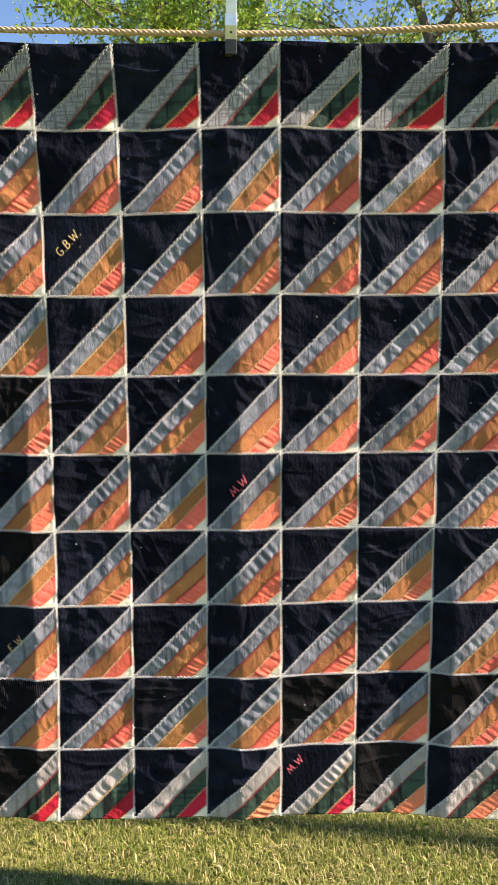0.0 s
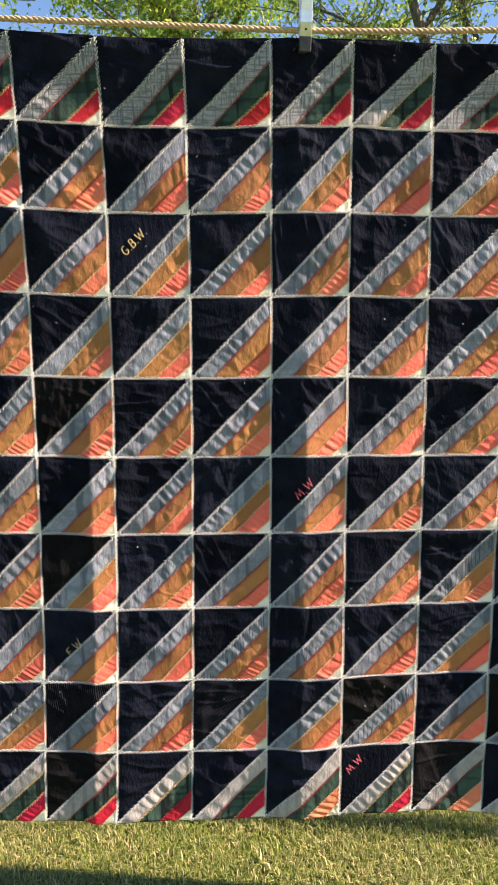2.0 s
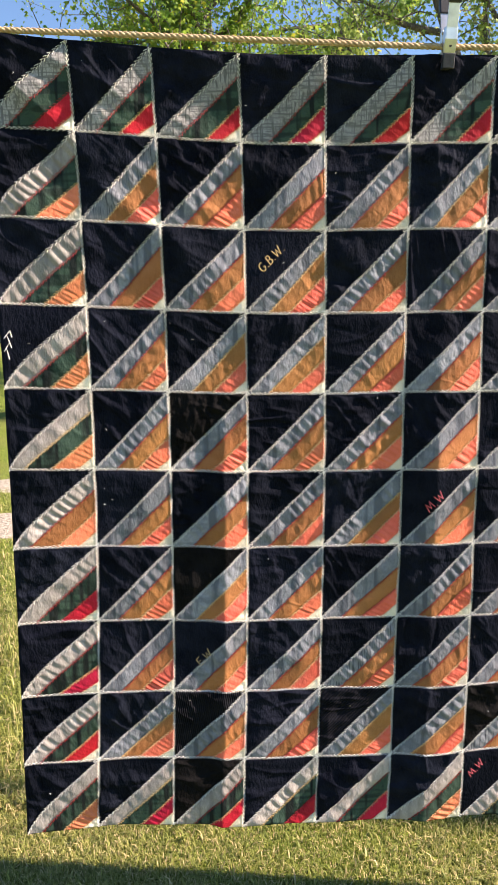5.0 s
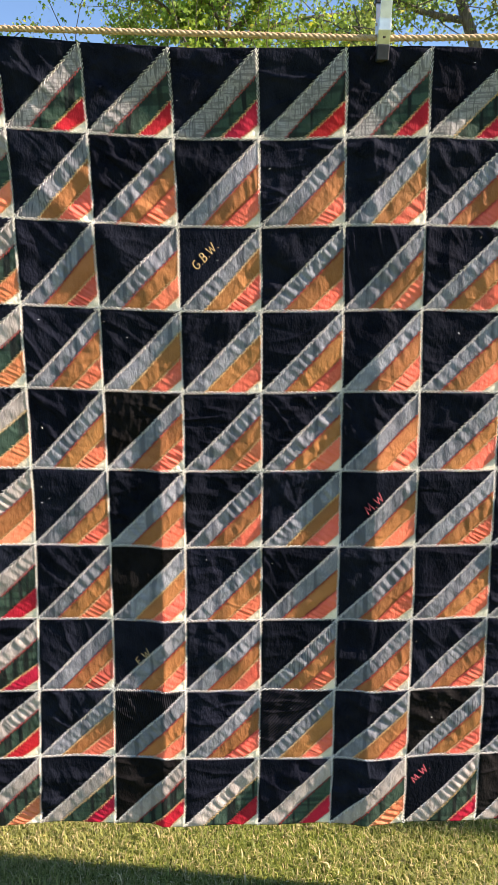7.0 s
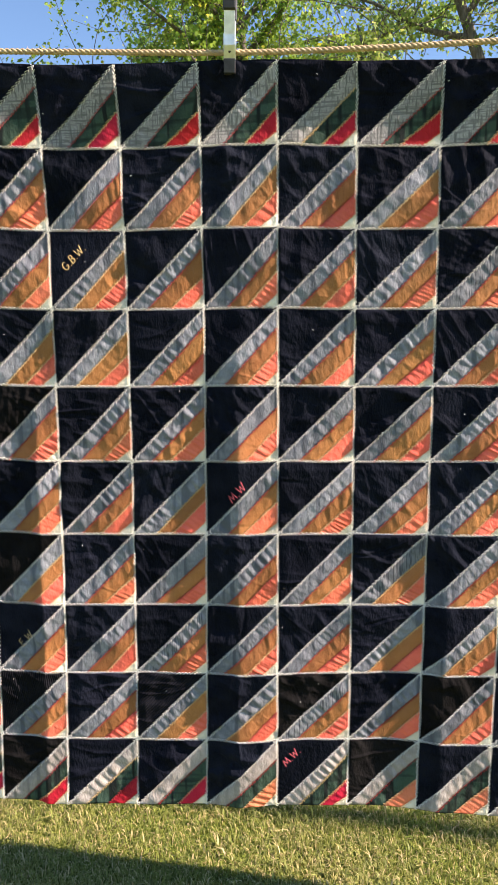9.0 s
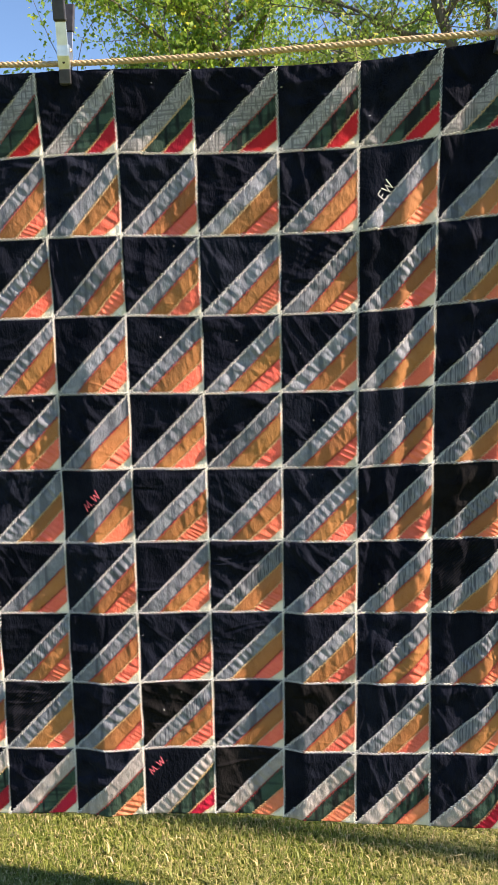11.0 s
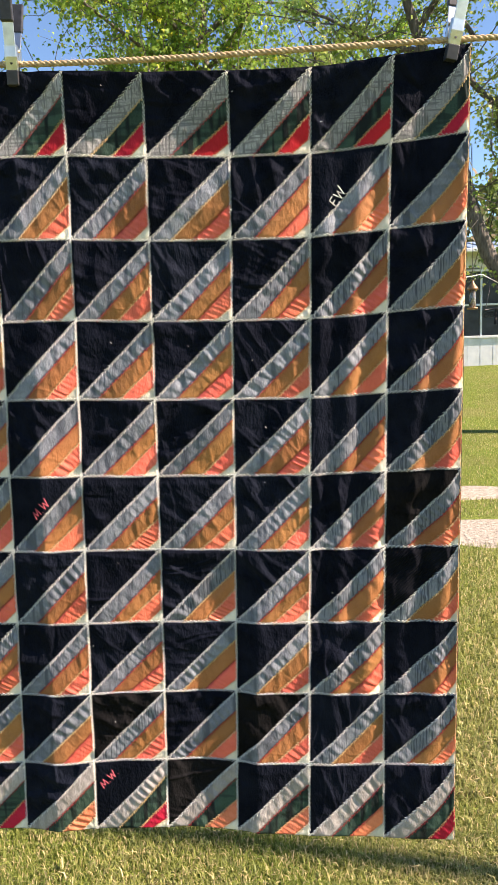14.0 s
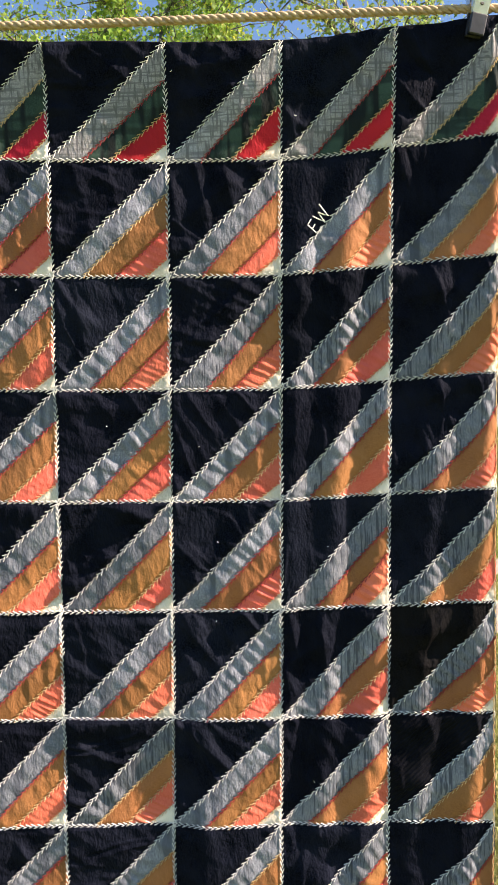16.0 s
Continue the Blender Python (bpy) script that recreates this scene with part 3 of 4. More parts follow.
        strip_patch("green_strip" if strip2 is GREEN else "tan_strip", bx, by, B[1], R[1], B[2], R[2], 64, 12, brown_relief, strip2)
        strip_patch("red_strip" if strip3 is RED else "coral_strip", bx, by, B[2], R[2], B[3], R[3], 80, 10, coral_relief, strip3)
        triangle_patch("cream_corner", bx, by, (1, 1), (0, R[3] - 1), (B[3] - 1, 0), 8, cream_relief, CREAM)
        # stitching on the slanting seams
        verts, faces, mats = [], [], []
        second = 1 if rng.uniform() < 0.75 else 2
        for k, (b0, r0, col, teeth, half, r) in enumerate(((0.0, 0.0, 0, 22, 0.0175, 0.00066), (B[1], R[1], second, 19, 0.014, 0.00062),
                                                          (B[2], R[2], 2 if rng.uniform() < 0.8 else 1, 12, 0.016, 0.00058), (B[3], R[3], 2, 6, 0.013, 0.0005))):
            pieces = [len(verts), [], []]
            feather(bx + b0 + 0.01, by + 0.99, bx + 0.99, by + r0 + 0.01, teeth, half, r, pieces, rng, 0.0026)
            verts += [tuple(q) for V in pieces[1] for q in V]
            faces += pieces[2]
            mats += [col] * len(pieces[2])
        child("seam_stitching", mesh_of("seam_stitching", verts, faces, SEAM_MATS, mats, False), quilt)

# zigzag stitching along the lattice of blocks and the free edge
rng = np.random.RandomState(77)
for c in range(1, COLS):
    pieces = [0, [], []]
    for r in range(ROWS_N):
        feather(c, r, c, r + 1, 19, 0.0172, 0.00070, pieces, rng)
    child("lattice_stitching", mesh_of("lattice_stitching", np.concatenate(pieces[1]), pieces[2], THREAD, None, False), quilt)
for r in range(1, ROWS_N):
    pieces = [0, [], []]
    for c in range(COLS):
        feather(c, r, c + 1, r, 19, 0.0172, 0.00070, pieces, rng)
    child("lattice_stitching", mesh_of("lattice_stitching", np.concatenate(pieces[1]), pieces[2], THREAD, None, False), quilt)
pieces = [0, [], []]
for r in range(ROWS_N):
    feather(10.98, r, 10.98, r + 1, 13, 0.010, 0.0005, pieces, rng)
child("edge_stitching", mesh_of("edge_stitching", np.concatenate(pieces[1]), pieces[2], GOLD_THREAD, None, False), quilt)

# backing with rolled edges
nu, nv = 132, 120
U, V = np.meshgrid(np.linspace(0, COLS, nu + 1), np.linspace(0, ROWS_N, nv + 1))
front, back = surface(U, V, -0.0032).reshape(-1, 3), surface(U, V, -0.009).reshape(-1, 3)
k = nu + 1
f = []
N = len(front)
for j in range(nv):
    for i in range(nu):
        a = j * k + i
        f += [(a, a + k, a + k + 1, a + 1), (N + a, N + a + 1, N + a + k + 1, N + a + k)]
rim = [i for i in range(k)] + [j * k + nu for j in range(1, nv + 1)] + [nv * k + i for i in range(nu - 1, -1, -1)] + [j * k for j in range(nv - 1, 0, -1)]
for a, c in zip(rim, rim[1:] + rim[:1]):
    f.append((a, c, N + c, N + a))
child("backing", mesh_of("backing", np.concatenate([front, back]), f, BACKING), quilt, "plain dark navy backing")
for name, line in (("top_hem", [(u, 0.0) for u in np.linspace(0, 11, 200)]), ("lower_hem", [(u, 10.0) for u in np.linspace(0, 11, 200)]),
                   ("side_hem", [(0.0, v) for v in np.linspace(0, 10, 160)]), ("side_hem", [(11.0, v) for v in np.linspace(0, 10, 160)])):
    L = np.array(line)
    v, f = tube(surface(L[:, 0], L[:, 1], -0.003), 0.0018 if name == "side_hem" else 0.0024, 8)
    child(name, mesh_of(name, v, f, BACKING), quilt)


def arc(cx, cy, rx, ry, a0, a1, n=9):
    return [(cx + rx * math.cos(a), cy + ry * math.sin(a)) for a in np.radians(np.linspace(a0, a1, n))]


STROKES = {
    "G": (0.70, [arc(0.36, 0.5, 0.34, 0.5, 50, 340, 14) + [(0.68, 0.42), (0.40, 0.42)]]),
    "B": (0.58, [[(0.05, 0.0), (0.08, 1.0)], [(0.08, 1.0)] + arc(0.22, 0.76, 0.28, 0.24, 90, -90) + [(0.06, 0.52)] + arc(0.24, 0.26, 0.32, 0.26, 90, -90) + [(0.05, 0.0)]]),
    "W": (0.95, [[(0.0, 1.0), (0.22, 0.02), (0.46, 0.8), (0.68, 0.0), (0.95, 1.05)]]),
    "M": (0.90, [[(0.0, 0.0), (0.16, 0.95), (0.44, 0.15), (0.70, 0.98), (0.88, 0.0)]]),
    "E": (0.58, [[(0.58, 0.98), (0.08, 0.98), (0.04, 0.02), (0.58, 0.0)], [(0.06, 0.52), (0.46, 0.54)]]),
    ".": (0.14, [[(0.04, 0.0), (0.12, 0.06)]]),
    " ": (0.15, []),
}


def stitched_letters(text, u, v, size, mat, climb=0.80, r=0.0008):
    """Embroidered letters of single thread strokes that climb along the slanting seam."""
    pieces, pen, wide = [0, [], []], 0.0, sum(STROKES[c][0] + 0.20 for c in text) - 0.20
    ca, sa = math.cos(climb), math.sin(climb)
    for c in text:
        for line in STROKES[c][1]:
            fine = [(a[0] + (b[0] - a[0]) * t, a[1] + (b[1] - a[1]) * t) for a, b in zip(line, line[1:]) for t in (0, 0.33, 0.66)] + [line[-1]]
            x = np.array([(pen + p - wide / 2 + 0.12 * q) * size for p, q in fine])
            y = np.array([(q - 0.5) * size for p, q in fine])
            thread(surface(u + (x * ca - y * sa) / 0.17, v - (x * sa + y * ca) / 0.171, 0.0046), r, pieces)
        pen += STROKES[c][0] + 0.20
    child("monogram", mesh_of("monogram", np.concatenate(pieces[1]), pieces[2], mat, None, False), quilt, "embroidered initials in coloured thread")


pieces = [0, [], []]
feather(0.10, 3.60, 0.16, 3.30, 2, 0.05, 0.0009, pieces, rng, 0.006)
child("monogram", mesh_of("monogram", np.concatenate(pieces[1]), pieces[2], THREAD, None, False), quilt, "unreadable embroidered initials in cream thread")
stitched_letters("G.B.W.", 3.32, 2.34, 0.018, GOLD_THREAD)
stitched_letters("M.W", 5.43, 5.42, 0.020, PINK_THREAD)
stitched_letters("M.W.", 6.19, 9.25, 0.018, PINK_THREAD)
stitched_letters("E.W.", 2.42, 7.51, 0.019, GOLD_THREAD)
stitched_letters("EW", 9.335, 1.555, 0.021, THREAD, 1.0, 0.0009)

# lint caught on the black wool
rng = np.random.RandomState(31)
pieces = [0, [], []]
for _ in range(70):
    c, r = rng.randint(0, COLS), rng.randint(0, ROWS_N)
    a, e = rng.uniform(0.05, 0.8), rng.uniform(0.05, 0.8)
    if a + e > 0.9:
        continue
    w, l = rng.uniform(0, 6.28), rng.uniform(0.006, 0.016)
    thread(surface(c + a + np.array([0, l * math.cos(w), l * 1.6 * math.cos(w + 0.5)]), r + e + np.array([0, l * math.sin(w), l * 1.6 * math.sin(w + 0.5)]), 0.0062), rng.uniform(0.0003, 0.0008), pieces)
tagged(child("lint", mesh_of("lint", np.concatenate(pieces[1]), pieces[2], THREAD, None, False), quilt, "pale flecks of lint"), kind="stuff")

# ---- rope ----
def rope_z(x):
    """The line's height: it falls to the middle clip and runs level from there."""
    return 2.0445 + 0.06 * 0.056 * np.log1p(np.exp((-0.02 - np.asarray(x)) / 0.06)) - 0.004 * np.exp(-((np.asarray(x) - 0.3) / 0.3) ** 2)


ROPE_Y = 1.670
rope = tagged(new("rope"), "twisted tan jute clothesline rope", "rope")
xs = np.arange(-3.2, 4.40, 0.0028)
for k in range(3):
    ph = 2 * np.pi * (xs / 0.034 + k / 3)
    P = np.stack([xs, ROPE_Y + 0.0031 * np.cos(ph), rope_z(xs) + 0.0031 * np.sin(ph)], 1)
    v, f = tube(P, 0.0034, 6)
    child("strand", mesh_of("strand", v, f, ROPE), rope)
rng = np.random.RandomState(5)
fuzz = []
for _ in range(420):
    x = rng.uniform(-1.3, 1.3)
    a = rng.uniform(0, 6.28)
    p = Vector((x, ROPE_Y + 0.005 * math.cos(a), float(rope_z(x)) + 0.005 * math.sin(a)))
    d = Vector((rng.uniform(-1, 1), math.cos(a), math.sin(a))) * rng.uniform(0.003, 0.009)
    fuzz.append(tube([p, p + d * 0.6, p + d + Vector((0.001, 0, 0))], [0.00022, 0.00018, 0.0001], 3))
v, f = joined(fuzz)
tagged(child("loose_fibres", mesh_of("loose_fibres", v, f, ROPE), rope), kind="stuff")


# ---- spring clips ----
def outline_plate(profile, x0, x1, m, bevel=0.0008):
    """A plate: a side profile (y, z) given a width in x."""
    bm = bmesh.new()
    a = [bm.verts.new((x0, y, z)) for y, z in profile]
    c = [bm.verts.new((x1, y, z)) for y, z in profile]
    n = len(profile)
    bm.faces.new(a)
    bm.faces.new(c[::-1])
    for i in range(n):
        bm.faces.new((a[i], c[i], c[(i + 1) % n], a[(i + 1) % n]))
    bmesh.ops.recalc_face_normals(bm, faces=bm.faces)
    bmesh.ops.bevel(bm, geom=list(bm.edges), offset=bevel, segments=2, profile=0.5, affect="EDGES")
    for v in bm.verts:
        v.co = m @ v.co
    return bm


def spring_clip(x, tilt, turn=0, lift=0.010):
    """A steel spring clip on the rope: two arms with vinyl tips and handles, a coil on its pin."""
    base = pose(x, ROPE_Y - 0.004, float(rope_z(x)) + lift, 0, tilt, turn)
    clip = tagged(new("spring_clip"), "steel spring clamp with black vinyl grips on the rope", "clamp", "clamps on the rope")
    for s, nm in ((-1, "front_arm"), (1, "back_arm")):
        o = 0.005
        prof = [(s * o, -0.030), (s * (o + 0.009), 0.0), (s * (o + 0.011), 0.020), (s * (o + 0.024), 0.075), (s * (o + 0.026), 0.075),
                (s * (o + 0.014), 0.018), (s * (o + 0.012), -0.002), (s * (o + 0.003), -0.030)]
        arm = part(nm, outline_plate(prof, -0.0112, 0.0112, base), STEEL, clip)
        flange = [(s * (o + 0.001), -0.026), (s * (o + 0.012), -0.002), (s * (o + 0.013), 0.020), (s * (o - 0.002), 0.022), (s * (o - 0.003), 0.004)]
        for fx in (-0.0125, 0.0110):
            part("side_flange", outline_plate(flange, fx, fx + 0.0015, base, 0.0003), STEEL, arm)
        tip = [(s * 0.002, -0.054), (s * (o + 0.002), -0.054), (s * (o + 0.0065), -0.026), (s * (o - 0.001), -0.024), (s * 0.002, -0.036)]
        part("jaw_tip", outline_plate(tip, -0.0122, 0.0122, base, 0.0018), RUBBER, arm, "black vinyl jaw tip")
        grip = [(s * (o + 0.018), 0.060), (s * (o + 0.034), 0.122), (s * (o + 0.041), 0.122), (s * (o + 0.030), 0.060)]
        part("grip", outline_plate(grip, -0.0132, 0.0132, base, 0.0028), RUBBER, arm, "black vinyl handle grip")
        bm = bmesh.new()
        bmesh.ops.create_cone(bm, cap_ends=True, segments=12, radius1=0.0028, radius2=0.0028, depth=0.0014)
        for v in bm.verts:
            v.co = base @ (pose(0, s * (o + 0.0085), -0.0135, 72 if s < 0 else -72) @ v.co)
        part("rivet_hole", bm, IRON, arm)
    P = [base @ Vector((-0.009 + 0.018 * t, 0.0068 * math.cos(t * 31), 0.013 + 0.0068 * math.sin(t * 31))) for t in np.linspace(0, 1, 60)]
    v, f = tube(P, 0.0012, 5)
    child("spring", mesh_of("spring", v, f, STEEL), clip)
    v, f = tube([base @ Vector((-0.014, 0, 0.013)), base @ Vector((0.014, 0, 0.013))], 0.0026, 10)
    child("pin", mesh_of("pin", v, f, BRASS), clip)
    return clip


spring_clip(-0.034, 2, 3)
spring_clip(0.862, 9, 10, 0.012)
spring_clip(-0.962, -4)


# ---- line posts ----
def line_post(x, y, height, r, label, mat):
    top = float(ground_z(x, y)) + height
    post = tagged(new("clothesline_post"), label, "post", "clothesline posts")
    v, f = tube([(x, y, float(ground_z(x, y)) - 0.3), (x, y, top - 0.02), (x, y, top)], [r, r, r * 0.8], 16)
    child("shaft", mesh_of("shaft", v, f, mat), post)
    v, f = tube([(x, y - 0.06, float(rope_z(min(max(x, -3.2), 4.4)))), (x, y + 0.06, float(rope_z(min(max(x, -3.2), 4.4))))], 0.008, 8)
    child("hook", mesh_of("hook", v, f, IRON), post)
    return post


line_post(4.42, 1.67, 2.14, 0.022, "grey galvanised steel clothesline post in the lawn", POST)
line_post(-3.24, 1.670, 2.45, 0.028, "grey galvanised steel clothesline post in the lawn", POST)


# ---- trees ----
def leaves(points, sizes, rng, mat, name, parent):
    """Lobed leaves, five points each, at random turns."""
    n = len(points)
    shape = np.array([(0, -0.12), (0.30, 0.02), (0.58, 0.40), (0.22, 0.36), (0, 1.0), (-0.22, 0.36), (-0.58, 0.40), (-0.30, 0.02)])
    a, tl, rl = rng.uniform(0, 6.28, n), rng.normal(0.9, 0.5, n), rng.normal(0, 0.6, n)
    ca, sa, ct, st, cr, sr = np.cos(a), np.sin(a), np.cos(tl), np.sin(tl), np.cos(rl), np.sin(rl)
    X = np.stack([cr, sr * st, sr * ct], 1)
    Y = np.stack([0 * ct, ct, -st], 1)
    turn = lambda p: np.stack([p[:, 0] * ca - p[:, 1] * sa, p[:, 0] * sa + p[:, 1] * ca, p[:, 2]], 1)
    X, Y = turn(X), turn(Y)
    V = points[:, None, :] + sizes[:, None, None] * (shape[None, :, 0, None] * X[:, None, :] + shape[None, :, 1, None] * Y[:, None, :])
    f = []
    for i in range(n):
        o = 8 * i
        f += [(o, o + 1, o + 2, o + 3), (o, o + 3, o + 4, o + 5), (o, o + 5, o + 6, o + 7)]
    return child(name, mesh_of(name, V.reshape(-1, 3), f, mat, None, False), parent)


def bough(start, end, r0, r1, rng, sag=0.12, n=9):
    a, e = Vector(start), Vector(end)
    L = (e - a).length
    k1, k2 = Vector(rng.normal(0, 1, 3)) * L * sag, Vector(rng.normal(0, 1, 3)) * L * sag * 0.5
    pts = []
    for i in range(n):
        t = i / (n - 1)
        pts.append(a.lerp(e, t) + k1 * math.sin(math.pi * t) + k2 * math.sin(2 * math.pi * t))
    return pts, [r0 + (r1 - r0) * i / (n - 1) for i in range(n)]


def tree(x, y, trunk, limbs, clusters, per, spread, leaf, mat, seed, label, keep=None):
    """trunk: points and radii; limbs: (start, end, r0, r1). Leaf clumps hang along twigs off the limbs."""
    rng = np.random.RandomState(seed)
    t = tagged(new("tree"), label, "tree")
    t.location = (0, 0, 0)
    v, f = tube(*trunk, 12)
    child("trunk", mesh_of("trunk", v, f, BARK), t)
    tips, woods = [], []
    for i_, (a, e, r0, r1) in enumerate(limbs):
        pts, rr = bough(a, e, r0, r1, rng, 0.01 if i_ == 0 else 0.07)
        v, f = tube(pts, rr, 8)
        child("limb", mesh_of("limb", v, f, BARK), t)
        L = (Vector(e) - Vector(a)).length
        for _ in range(int(clusters * L)):
            i = rng.randint(2, len(pts))
            p = pts[i].lerp(pts[i - 1], rng.uniform())
            q = p + Vector(rng.normal(0, 1, 3)) * spread * rng.uniform(0.4, 1.3)
            if keep and not keep(q):
                continue
            tp, tr = bough(p, q, 0.010, 0.003, rng, 0.1, 5)
            woods.append(tube(tp, tr, 4))
            tips.append(tp)
    v, f = joined(woods)
    tagged(child("twig_growth", mesh_of("twig_growth", v, f, BARK), t), kind="stuff")
    pts = []
    for tp in tips:
        m_ = rng.randint(int(per * 0.5), int(per * 1.5))
        for _ in range(m_):
            i = rng.randint(1, len(tp))
            pts.append(tp[i].lerp(tp[i - 1], rng.uniform()) + Vector(rng.normal(0, 0.095, 3)))
    pts = np.array([tuple(p) for p in pts])
    leaves(pts, leaf * rng.uniform(0.6, 1.3, len(pts)), rng, mat, "crown", t)
    return t


def limb_fan(cx, cy, z0, reach, rise, n, seed, r0=0.07):
    rng = np.random.RandomState(seed)
    out = []
    for i in range(n):
        a = 2 * math.pi * (i + rng.uniform(-0.3, 0.3)) / n
        zz = z0 + rng.uniform(-0.6, 1.4)
        out.append(((cx, cy, zz), (cx + math.cos(a) * reach * rng.uniform(0.6, 1.1), cy + math.sin(a) * reach * rng.uniform(0.6, 1.1), zz + rise * rng.uniform(0.3, 1.2)), r0, 0.015))
    return out


g = float(ground_z(-0.5, 13))
tree(-0.5, 13.0, ([(-0.9, 13.4, g - 0.2), (-0.92, 13.4, g + 1.2), (-0.8, 13.4, g + 3), (-0.85, 13.4, g + 5), (-0.9, 13.3, g + 8.5)], [0.24, 0.19, 0.14, 0.07, 0.02]),
     limb_fan(-0.9, 13.3, g + 3.6, 3.6, 1.2, 11, 3, 0.05) + limb_fan(-0.9, 13.3, g + 4.8, 3.4, 1.3, 11, 4, 0.045) + limb_fan(-0.9, 13.2, g + 6.2, 2.4, 1.6, 8, 5, 0.03),
     10, 62, 0.52, 0.062, LEAF, 21, "maple tree in full bright green leaf behind the clothesline")
g = float(ground_z(3.2, 10))
tree(3.2, 10.0, ([(4.15, 10, g - 0.2), (3.98, 10, g + 0.6), (3.68, 10, g + 1.3), (3.33, 10, g + 1.88), (3.03, 10, g + 2.3), (2.84, 10, g + 2.8), (2.72, 10, g + 3.25), (2.5, 10, g + 4.0), (2.1, 10, g + 5.1), (1.6, 10, g + 6.6)],
                 [0.15, 0.13, 0.12, 0.11, 0.10, 0.095, 0.09, 0.08, 0.065, 0.02]),
     [((3.20, 10, g + 3.50), (3.12, 10, g + 4.15), 0.05, 0.045), ((3.60, 10, g + 1.45), (3.20, 10, g + 3.52), 0.065, 0.05), ((3.12, 10, g + 4.13), (2.45, 9.9, g + 5.7), 0.045, 0.015),
      ((3.20, 10, g + 3.4), (4.3, 9.8, g + 5.2), 0.05, 0.015), ((3.15, 9.95, g + 3.9), (4.0, 9.7, g + 5.9), 0.035, 0.01), ((3.35, 9.95, g + 2.75), (4.4, 10.2, g + 3.9), 0.035, 0.01),
      ((2.5, 10, g + 4.0), (0.8, 9.7, g + 4.9), 0.05, 0.012), ((2.1, 10, g + 5.0), (3.0, 10.4, g + 6.5), 0.045, 0.012), ((2.2, 10, g + 4.8), (0.5, 10.2, g + 5.5), 0.045, 0.012),
      ((1.9, 10, g + 5.5), (0.5, 9.6, g + 6.3), 0.035, 0.01), ((2.8, 9.9, g + 4.9), (2.0, 9.6, g + 5.7), 0.03, 0.01), ((3.68, 10, g + 1.3), (4.5, 9.8, g + 3.2), 0.04, 0.012)],
     15, 46, 0.46, 0.050, LEAF_DULL, 22, "open-crowned tree with a leaning grey trunk on the lawn")


def above_shade_line(p):
    """Whether p keeps its shadow above the shade line on the quilt; trims the crown."""
    q, r = p.z - 0.683 * p.x, p.y + 0.144 * p.x
    return not 1.35 < r < 2.2 or q > 2.02 - 5.0 * (r - 1.708)


# unseen tree added up the sun's way to shade the lawn and the quilt's top row
boughs = limb_fan(8.0, 0.96, 8.7, 2.3, 0.9, 11, 33, 0.04) + limb_fan(8.0, 0.96, 9.7, 2.0, 1.0, 9, 34, 0.035)
boughs = [b for b in boughs if all(above_shade_line(Vector(b[0]).lerp(Vector(b[1]), k / 8) - Vector((0, 0, 0.35))) for k in range(9))]
tree(8.0, 0.96, ([(8.0, 0.97, -0.2), (8.02, 0.97, 2.0), (8.0, 0.95, 5.0), (8.0, 0.96, 8.0), (8.0, 0.97, 11.6)], [0.07, 0.05, 0.045, 0.042, 0.02]),
     boughs, 11, 40, 0.55, 0.085, LEAF, 35, "unseen tall tree in leaf, added to shade the quilt and lawn", above_shade_line)

# far woods behind the house
rng = np.random.RandomState(9)
woods = tagged(new("woods"), "low green and brown woods behind the house", "woods", kind="stuff")
wx = rng.uniform(-30, 44, 20000)
wy = rng.uniform(32, 38, 20000)
top = 7.0 + 0.9 * np.sin(wx * 0.35) + 0.8 * np.sin(wx * 0.9 + 1)
wz = 0.6 + top * rng.uniform(0, 1, 20000) ** 0.8
leaves(np.stack([wx, wy, wz], 1), rng.uniform(0.30, 0.65, 20000), rng, WOODS, "foliage", woods)


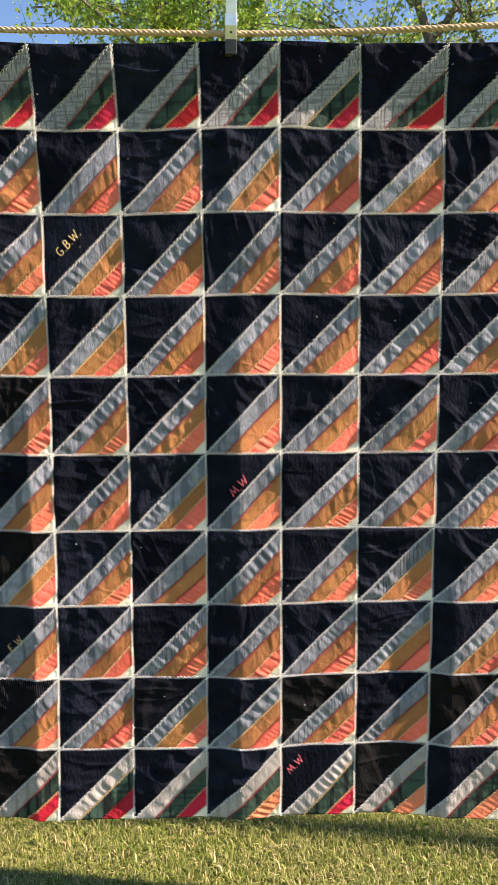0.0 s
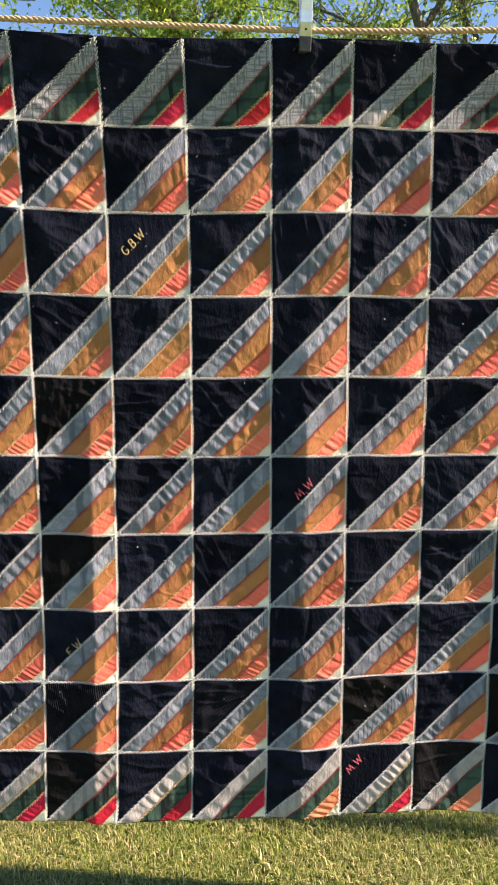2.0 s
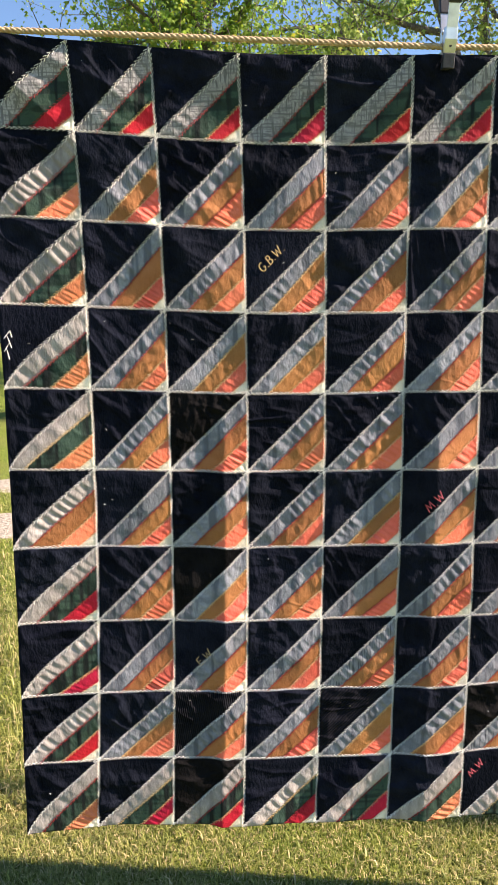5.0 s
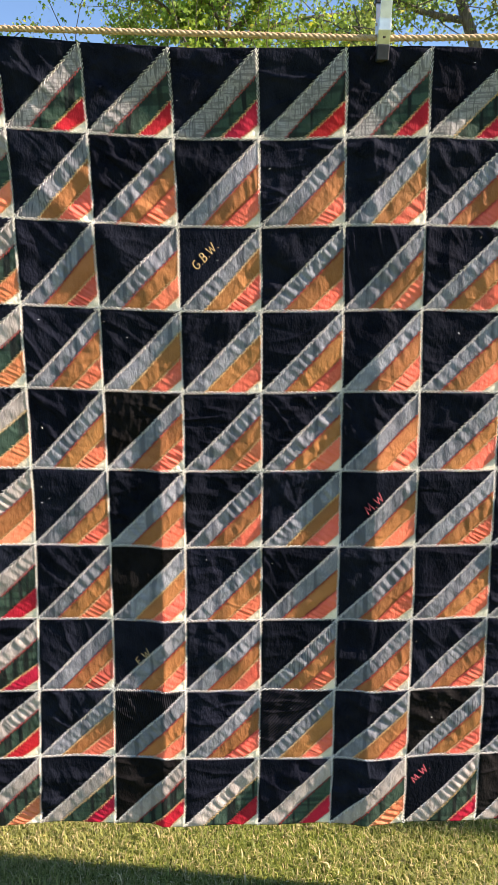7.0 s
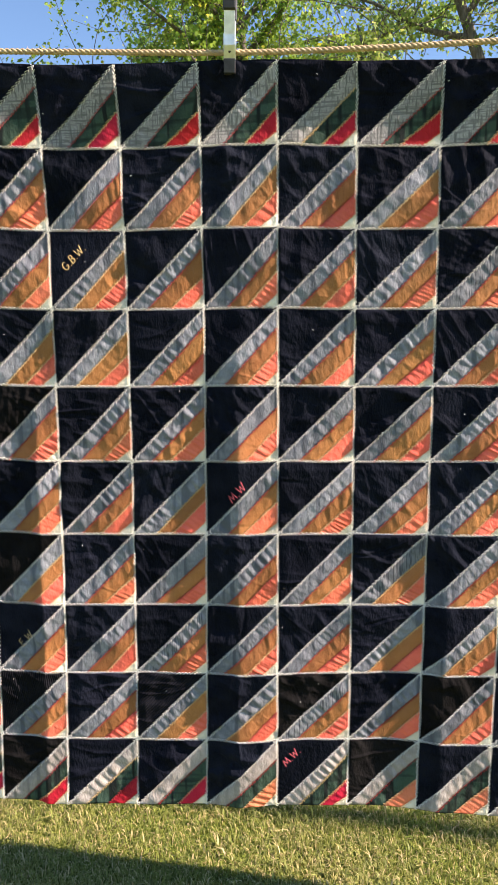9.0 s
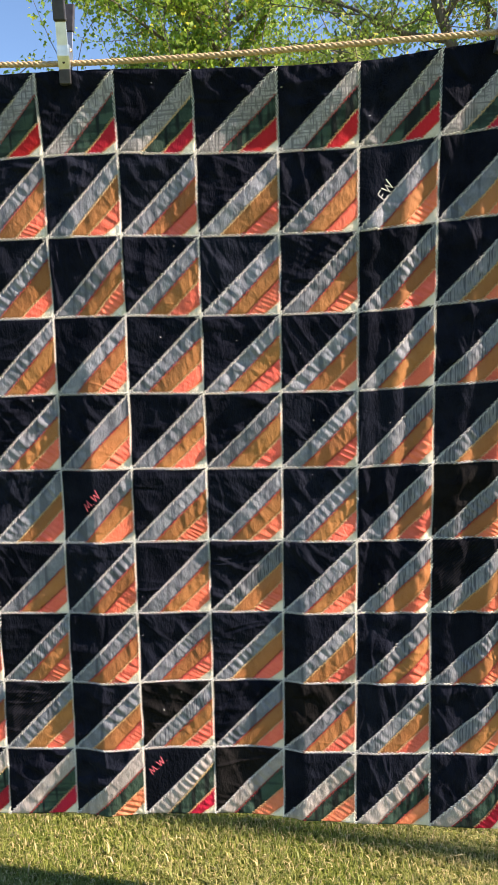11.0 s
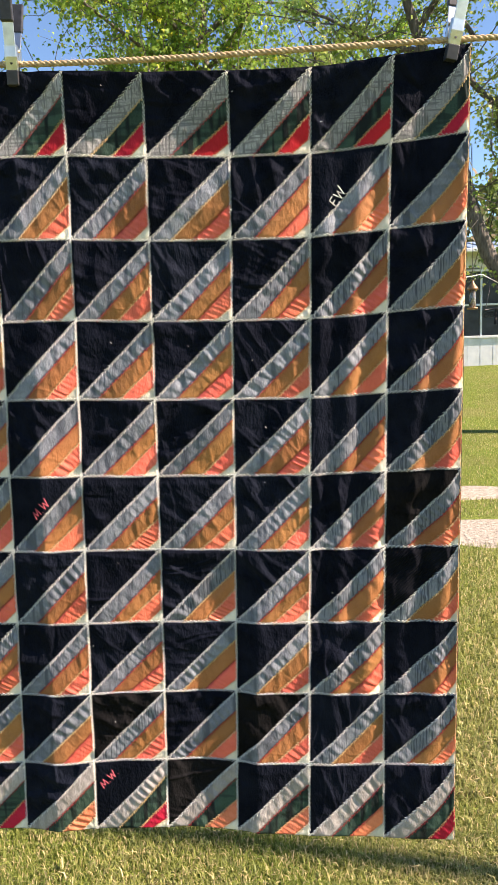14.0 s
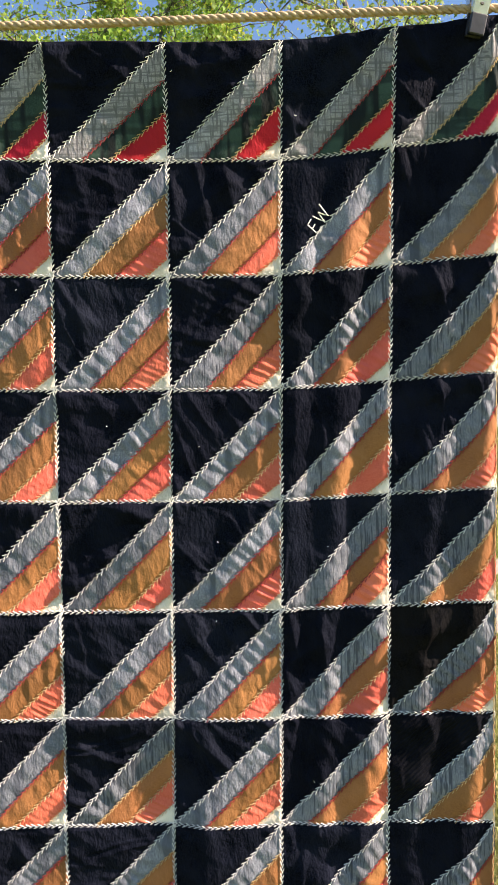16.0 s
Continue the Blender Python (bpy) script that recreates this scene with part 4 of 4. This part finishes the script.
# ---- house ----
def house():
    h = tagged(new("house"), "white mobile home with a screened porch and a blue-grey metal roof", "house")
    x0, x1, y0, y1, z0 = -1.79, 12.0, 18.7, 23.5, 0.55
    part("wall", boxes(((x0 + 0.1, y0 + 1.6, z0), (x1 - 0.1, y1, z0 + 2.75))), WHITE, h)
    skirt = part("skirting", boxes(((x0, y0 + 0.02, z0 - 0.1), (x1, y0 + 0.08, z0 + 0.78))), WHITE, h)
    n = int((x1 - x0) / 0.31)
    for i in range(n):
        a = x0 + i * 0.31
        part("panel", boxes(((a + 0.008, y0, z0 - 0.06), (a + 0.302, y0 + 0.018, z0 + 0.74)), bevel=0.006), WHITE, skirt)
    part("sill", boxes(((x0 - 0.02, y0 - 0.04, z0 + 0.742), (x1 + 0.02, y0 + 0.10, z0 + 0.80)), bevel=0.008), WHITE, h)
    for zz in (z0 + 1.52, z0 + 2.34):
        part("rail", boxes(((x0, y0 + 0.006, zz), (x1, y0 + 0.066, zz + 0.05)), bevel=0.006), WHITE, h)
    k = 0
    a = x0
    while a < x1:
        part("porch_post", boxes(((a, y0, z0 + 0.80), (a + 0.045, y0 + 0.07, z0 + 2.42)), bevel=0.005), WHITE, h)
        part("screen", boxes(((a + 0.05, y0 + 0.04, z0 + 0.81), (a + 0.45, y0 + 0.045, z0 + 2.33))), SCREEN, h)
        a += 0.455
    part("fascia", boxes(((x0 - 0.05, y0 - 0.01, z0 + 2.42), (x1 + 0.05, y0 + 0.08, z0 + 2.80)), bevel=0.008), FASCIA, h)
    roof = bmesh.new()
    for a, c in (((x0 - 0.3, y0 - 0.35, z0 + 2.79), (x0 - 0.3, y0 + 2.4, z0 + 3.25)), ((x0 - 0.3, y1 + 0.35, z0 + 2.79), (x0 - 0.3, y0 + 2.4, z0 + 3.25))):
        w = x1 - x0 + 0.6
        v = [roof.verts.new(p) for p in (a, (a[0] + w, a[1], a[2]), (c[0] + w, c[1], c[2]), c)]
        t = [roof.verts.new((q.co.x, q.co.y, q.co.z + 0.06)) for q in v]
        roof.faces.new(v[::-1])
        roof.faces.new(t)
        for i in range(4):
            roof.faces.new((v[i], v[(i + 1) % 4], t[(i + 1) % 4], t[i]))
    rf = part("roof", roof, ROOF, h)
    for i in range(int((x1 - x0 + 0.6) / 0.4)):
        a = x0 - 0.3 + i * 0.4
        v, f = tube([(a, y0 - 0.35, z0 + 2.86), (a, y0 + 2.4, z0 + 3.32)], 0.02, 6)
        child("roof_seam", mesh_of("roof_seam", v, f, ROOF), rf)
    part("gutter", boxes(((x0 - 0.3, y0 - 0.42, z0 + 2.76), (x1 + 0.3, y0 - 0.34, z0 + 2.85)), bevel=0.015), WHITE, h)
    return h


house()


# ---- bird feeder and iron bracket ----
def lathe(profile, centre, n=20):
    v, f = [], []
    for r, z in profile:
        for i in range(n):
            a = 2 * math.pi * i / n
            v.append((centre[0] + r * math.cos(a), centre[1] + r * math.sin(a), centre[2] + z))
    for j in range(len(profile) - 1):
        for i in range(n):
            f.append((j * n + i, j * n + (i + 1) % n, (j + 1) * n + (i + 1) % n, (j + 1) * n + i))
    f.append(tuple(range(n))[::-1])
    f.append(tuple(range((len(profile) - 1) * n, len(profile) * n)))
    return v, f


FX, FY, FZ = 2.46, 8.4, 1.70
feeder = tagged(new("bird_feeder"), "hanging lantern-shaped bird feeder with a copper roof", "bird feeder")
for nm, prof, mt in (("tray", [(0.085, 0), (0.095, 0.012), (0.095, 0.02), (0.06, 0.022)], COPPER),
                     ("seed", [(0.05, 0.022), (0.052, 0.12), (0.03, 0.125)], SEED),
                     ("tube", [(0.058, 0.022), (0.058, 0.20), (0.054, 0.20), (0.054, 0.022)], CLEAR),
                     ("roof", [(0.105, 0.20), (0.085, 0.225), (0.035, 0.26), (0.02, 0.285), (0.006, 0.30)], COPPER)):
    v, f = lathe([(r * 0.62, z * 1.05) for r, z in prof], (FX, FY, FZ))
    child(nm, mesh_of(nm, v, f, mt), feeder)
v, f = tube([(FX, FY, FZ + 0.29), (FX, FY, FZ + 0.9), (FX + 0.05, FY + 0.3, FZ + 1.8), (2.75, 9.9, g + 2.6)], 0.0035, 5)
child("hanging_wire", mesh_of("hanging_wire", v, f, IRON), feeder)
wire = tagged(new("wire"), "thin pale wire strung across the lawn to the tree", "wire")
v, f = tube([(FX - 0.35, FY - 0.1, FZ + 0.30), (FX + 0.1, FY, FZ + 0.37), (3.3, 9.9, g + 1.85)], 0.005, 5)
child("strand", mesh_of("strand", v, f, POST), wire)
holder = tagged(new("plant_holder"), "black wrought-iron scroll plant holder hung from the tree", "plant holder")
HX, HY, HZ = 3.02, 9.6, 1.64
v, f = tube([(HX, HY, HZ - 0.10), (HX, HY, HZ + 0.10)], [0.018, 0.010], 8)
child("stem", mesh_of("stem", v, f, IRON), holder)
v, f = tube([(HX - 0.13, HY, HZ + 0.08), (HX, HY - 0.02, HZ + 0.095), (HX + 0.13, HY, HZ + 0.08)], 0.010, 6)
child("rim", mesh_of("rim", v, f, IRON), holder)
for s in (-1, 1):
    for far, size in ((0.045, 0.040), (0.115, 0.048)):
        P = [Vector((HX + s * (far + math.cos(t) * size * (1 - t / 11)), HY, HZ + 0.02 + math.sin(t) * size * (1 - t / 11))) for t in np.linspace(0, 9, 26)]
        v, f = tube(P, 0.008, 5)
        child("scroll", mesh_of("scroll", v, f, IRON), holder)
    v, f = tube([(HX + s * 0.12, HY, HZ + 0.085), (HX + s * 0.05, HY + 0.1, HZ + 0.34), (HX + 0.02, HY + 0.34, HZ + 0.62)], 0.004, 5)
    child("chain", mesh_of("chain", v, f, IRON), holder)
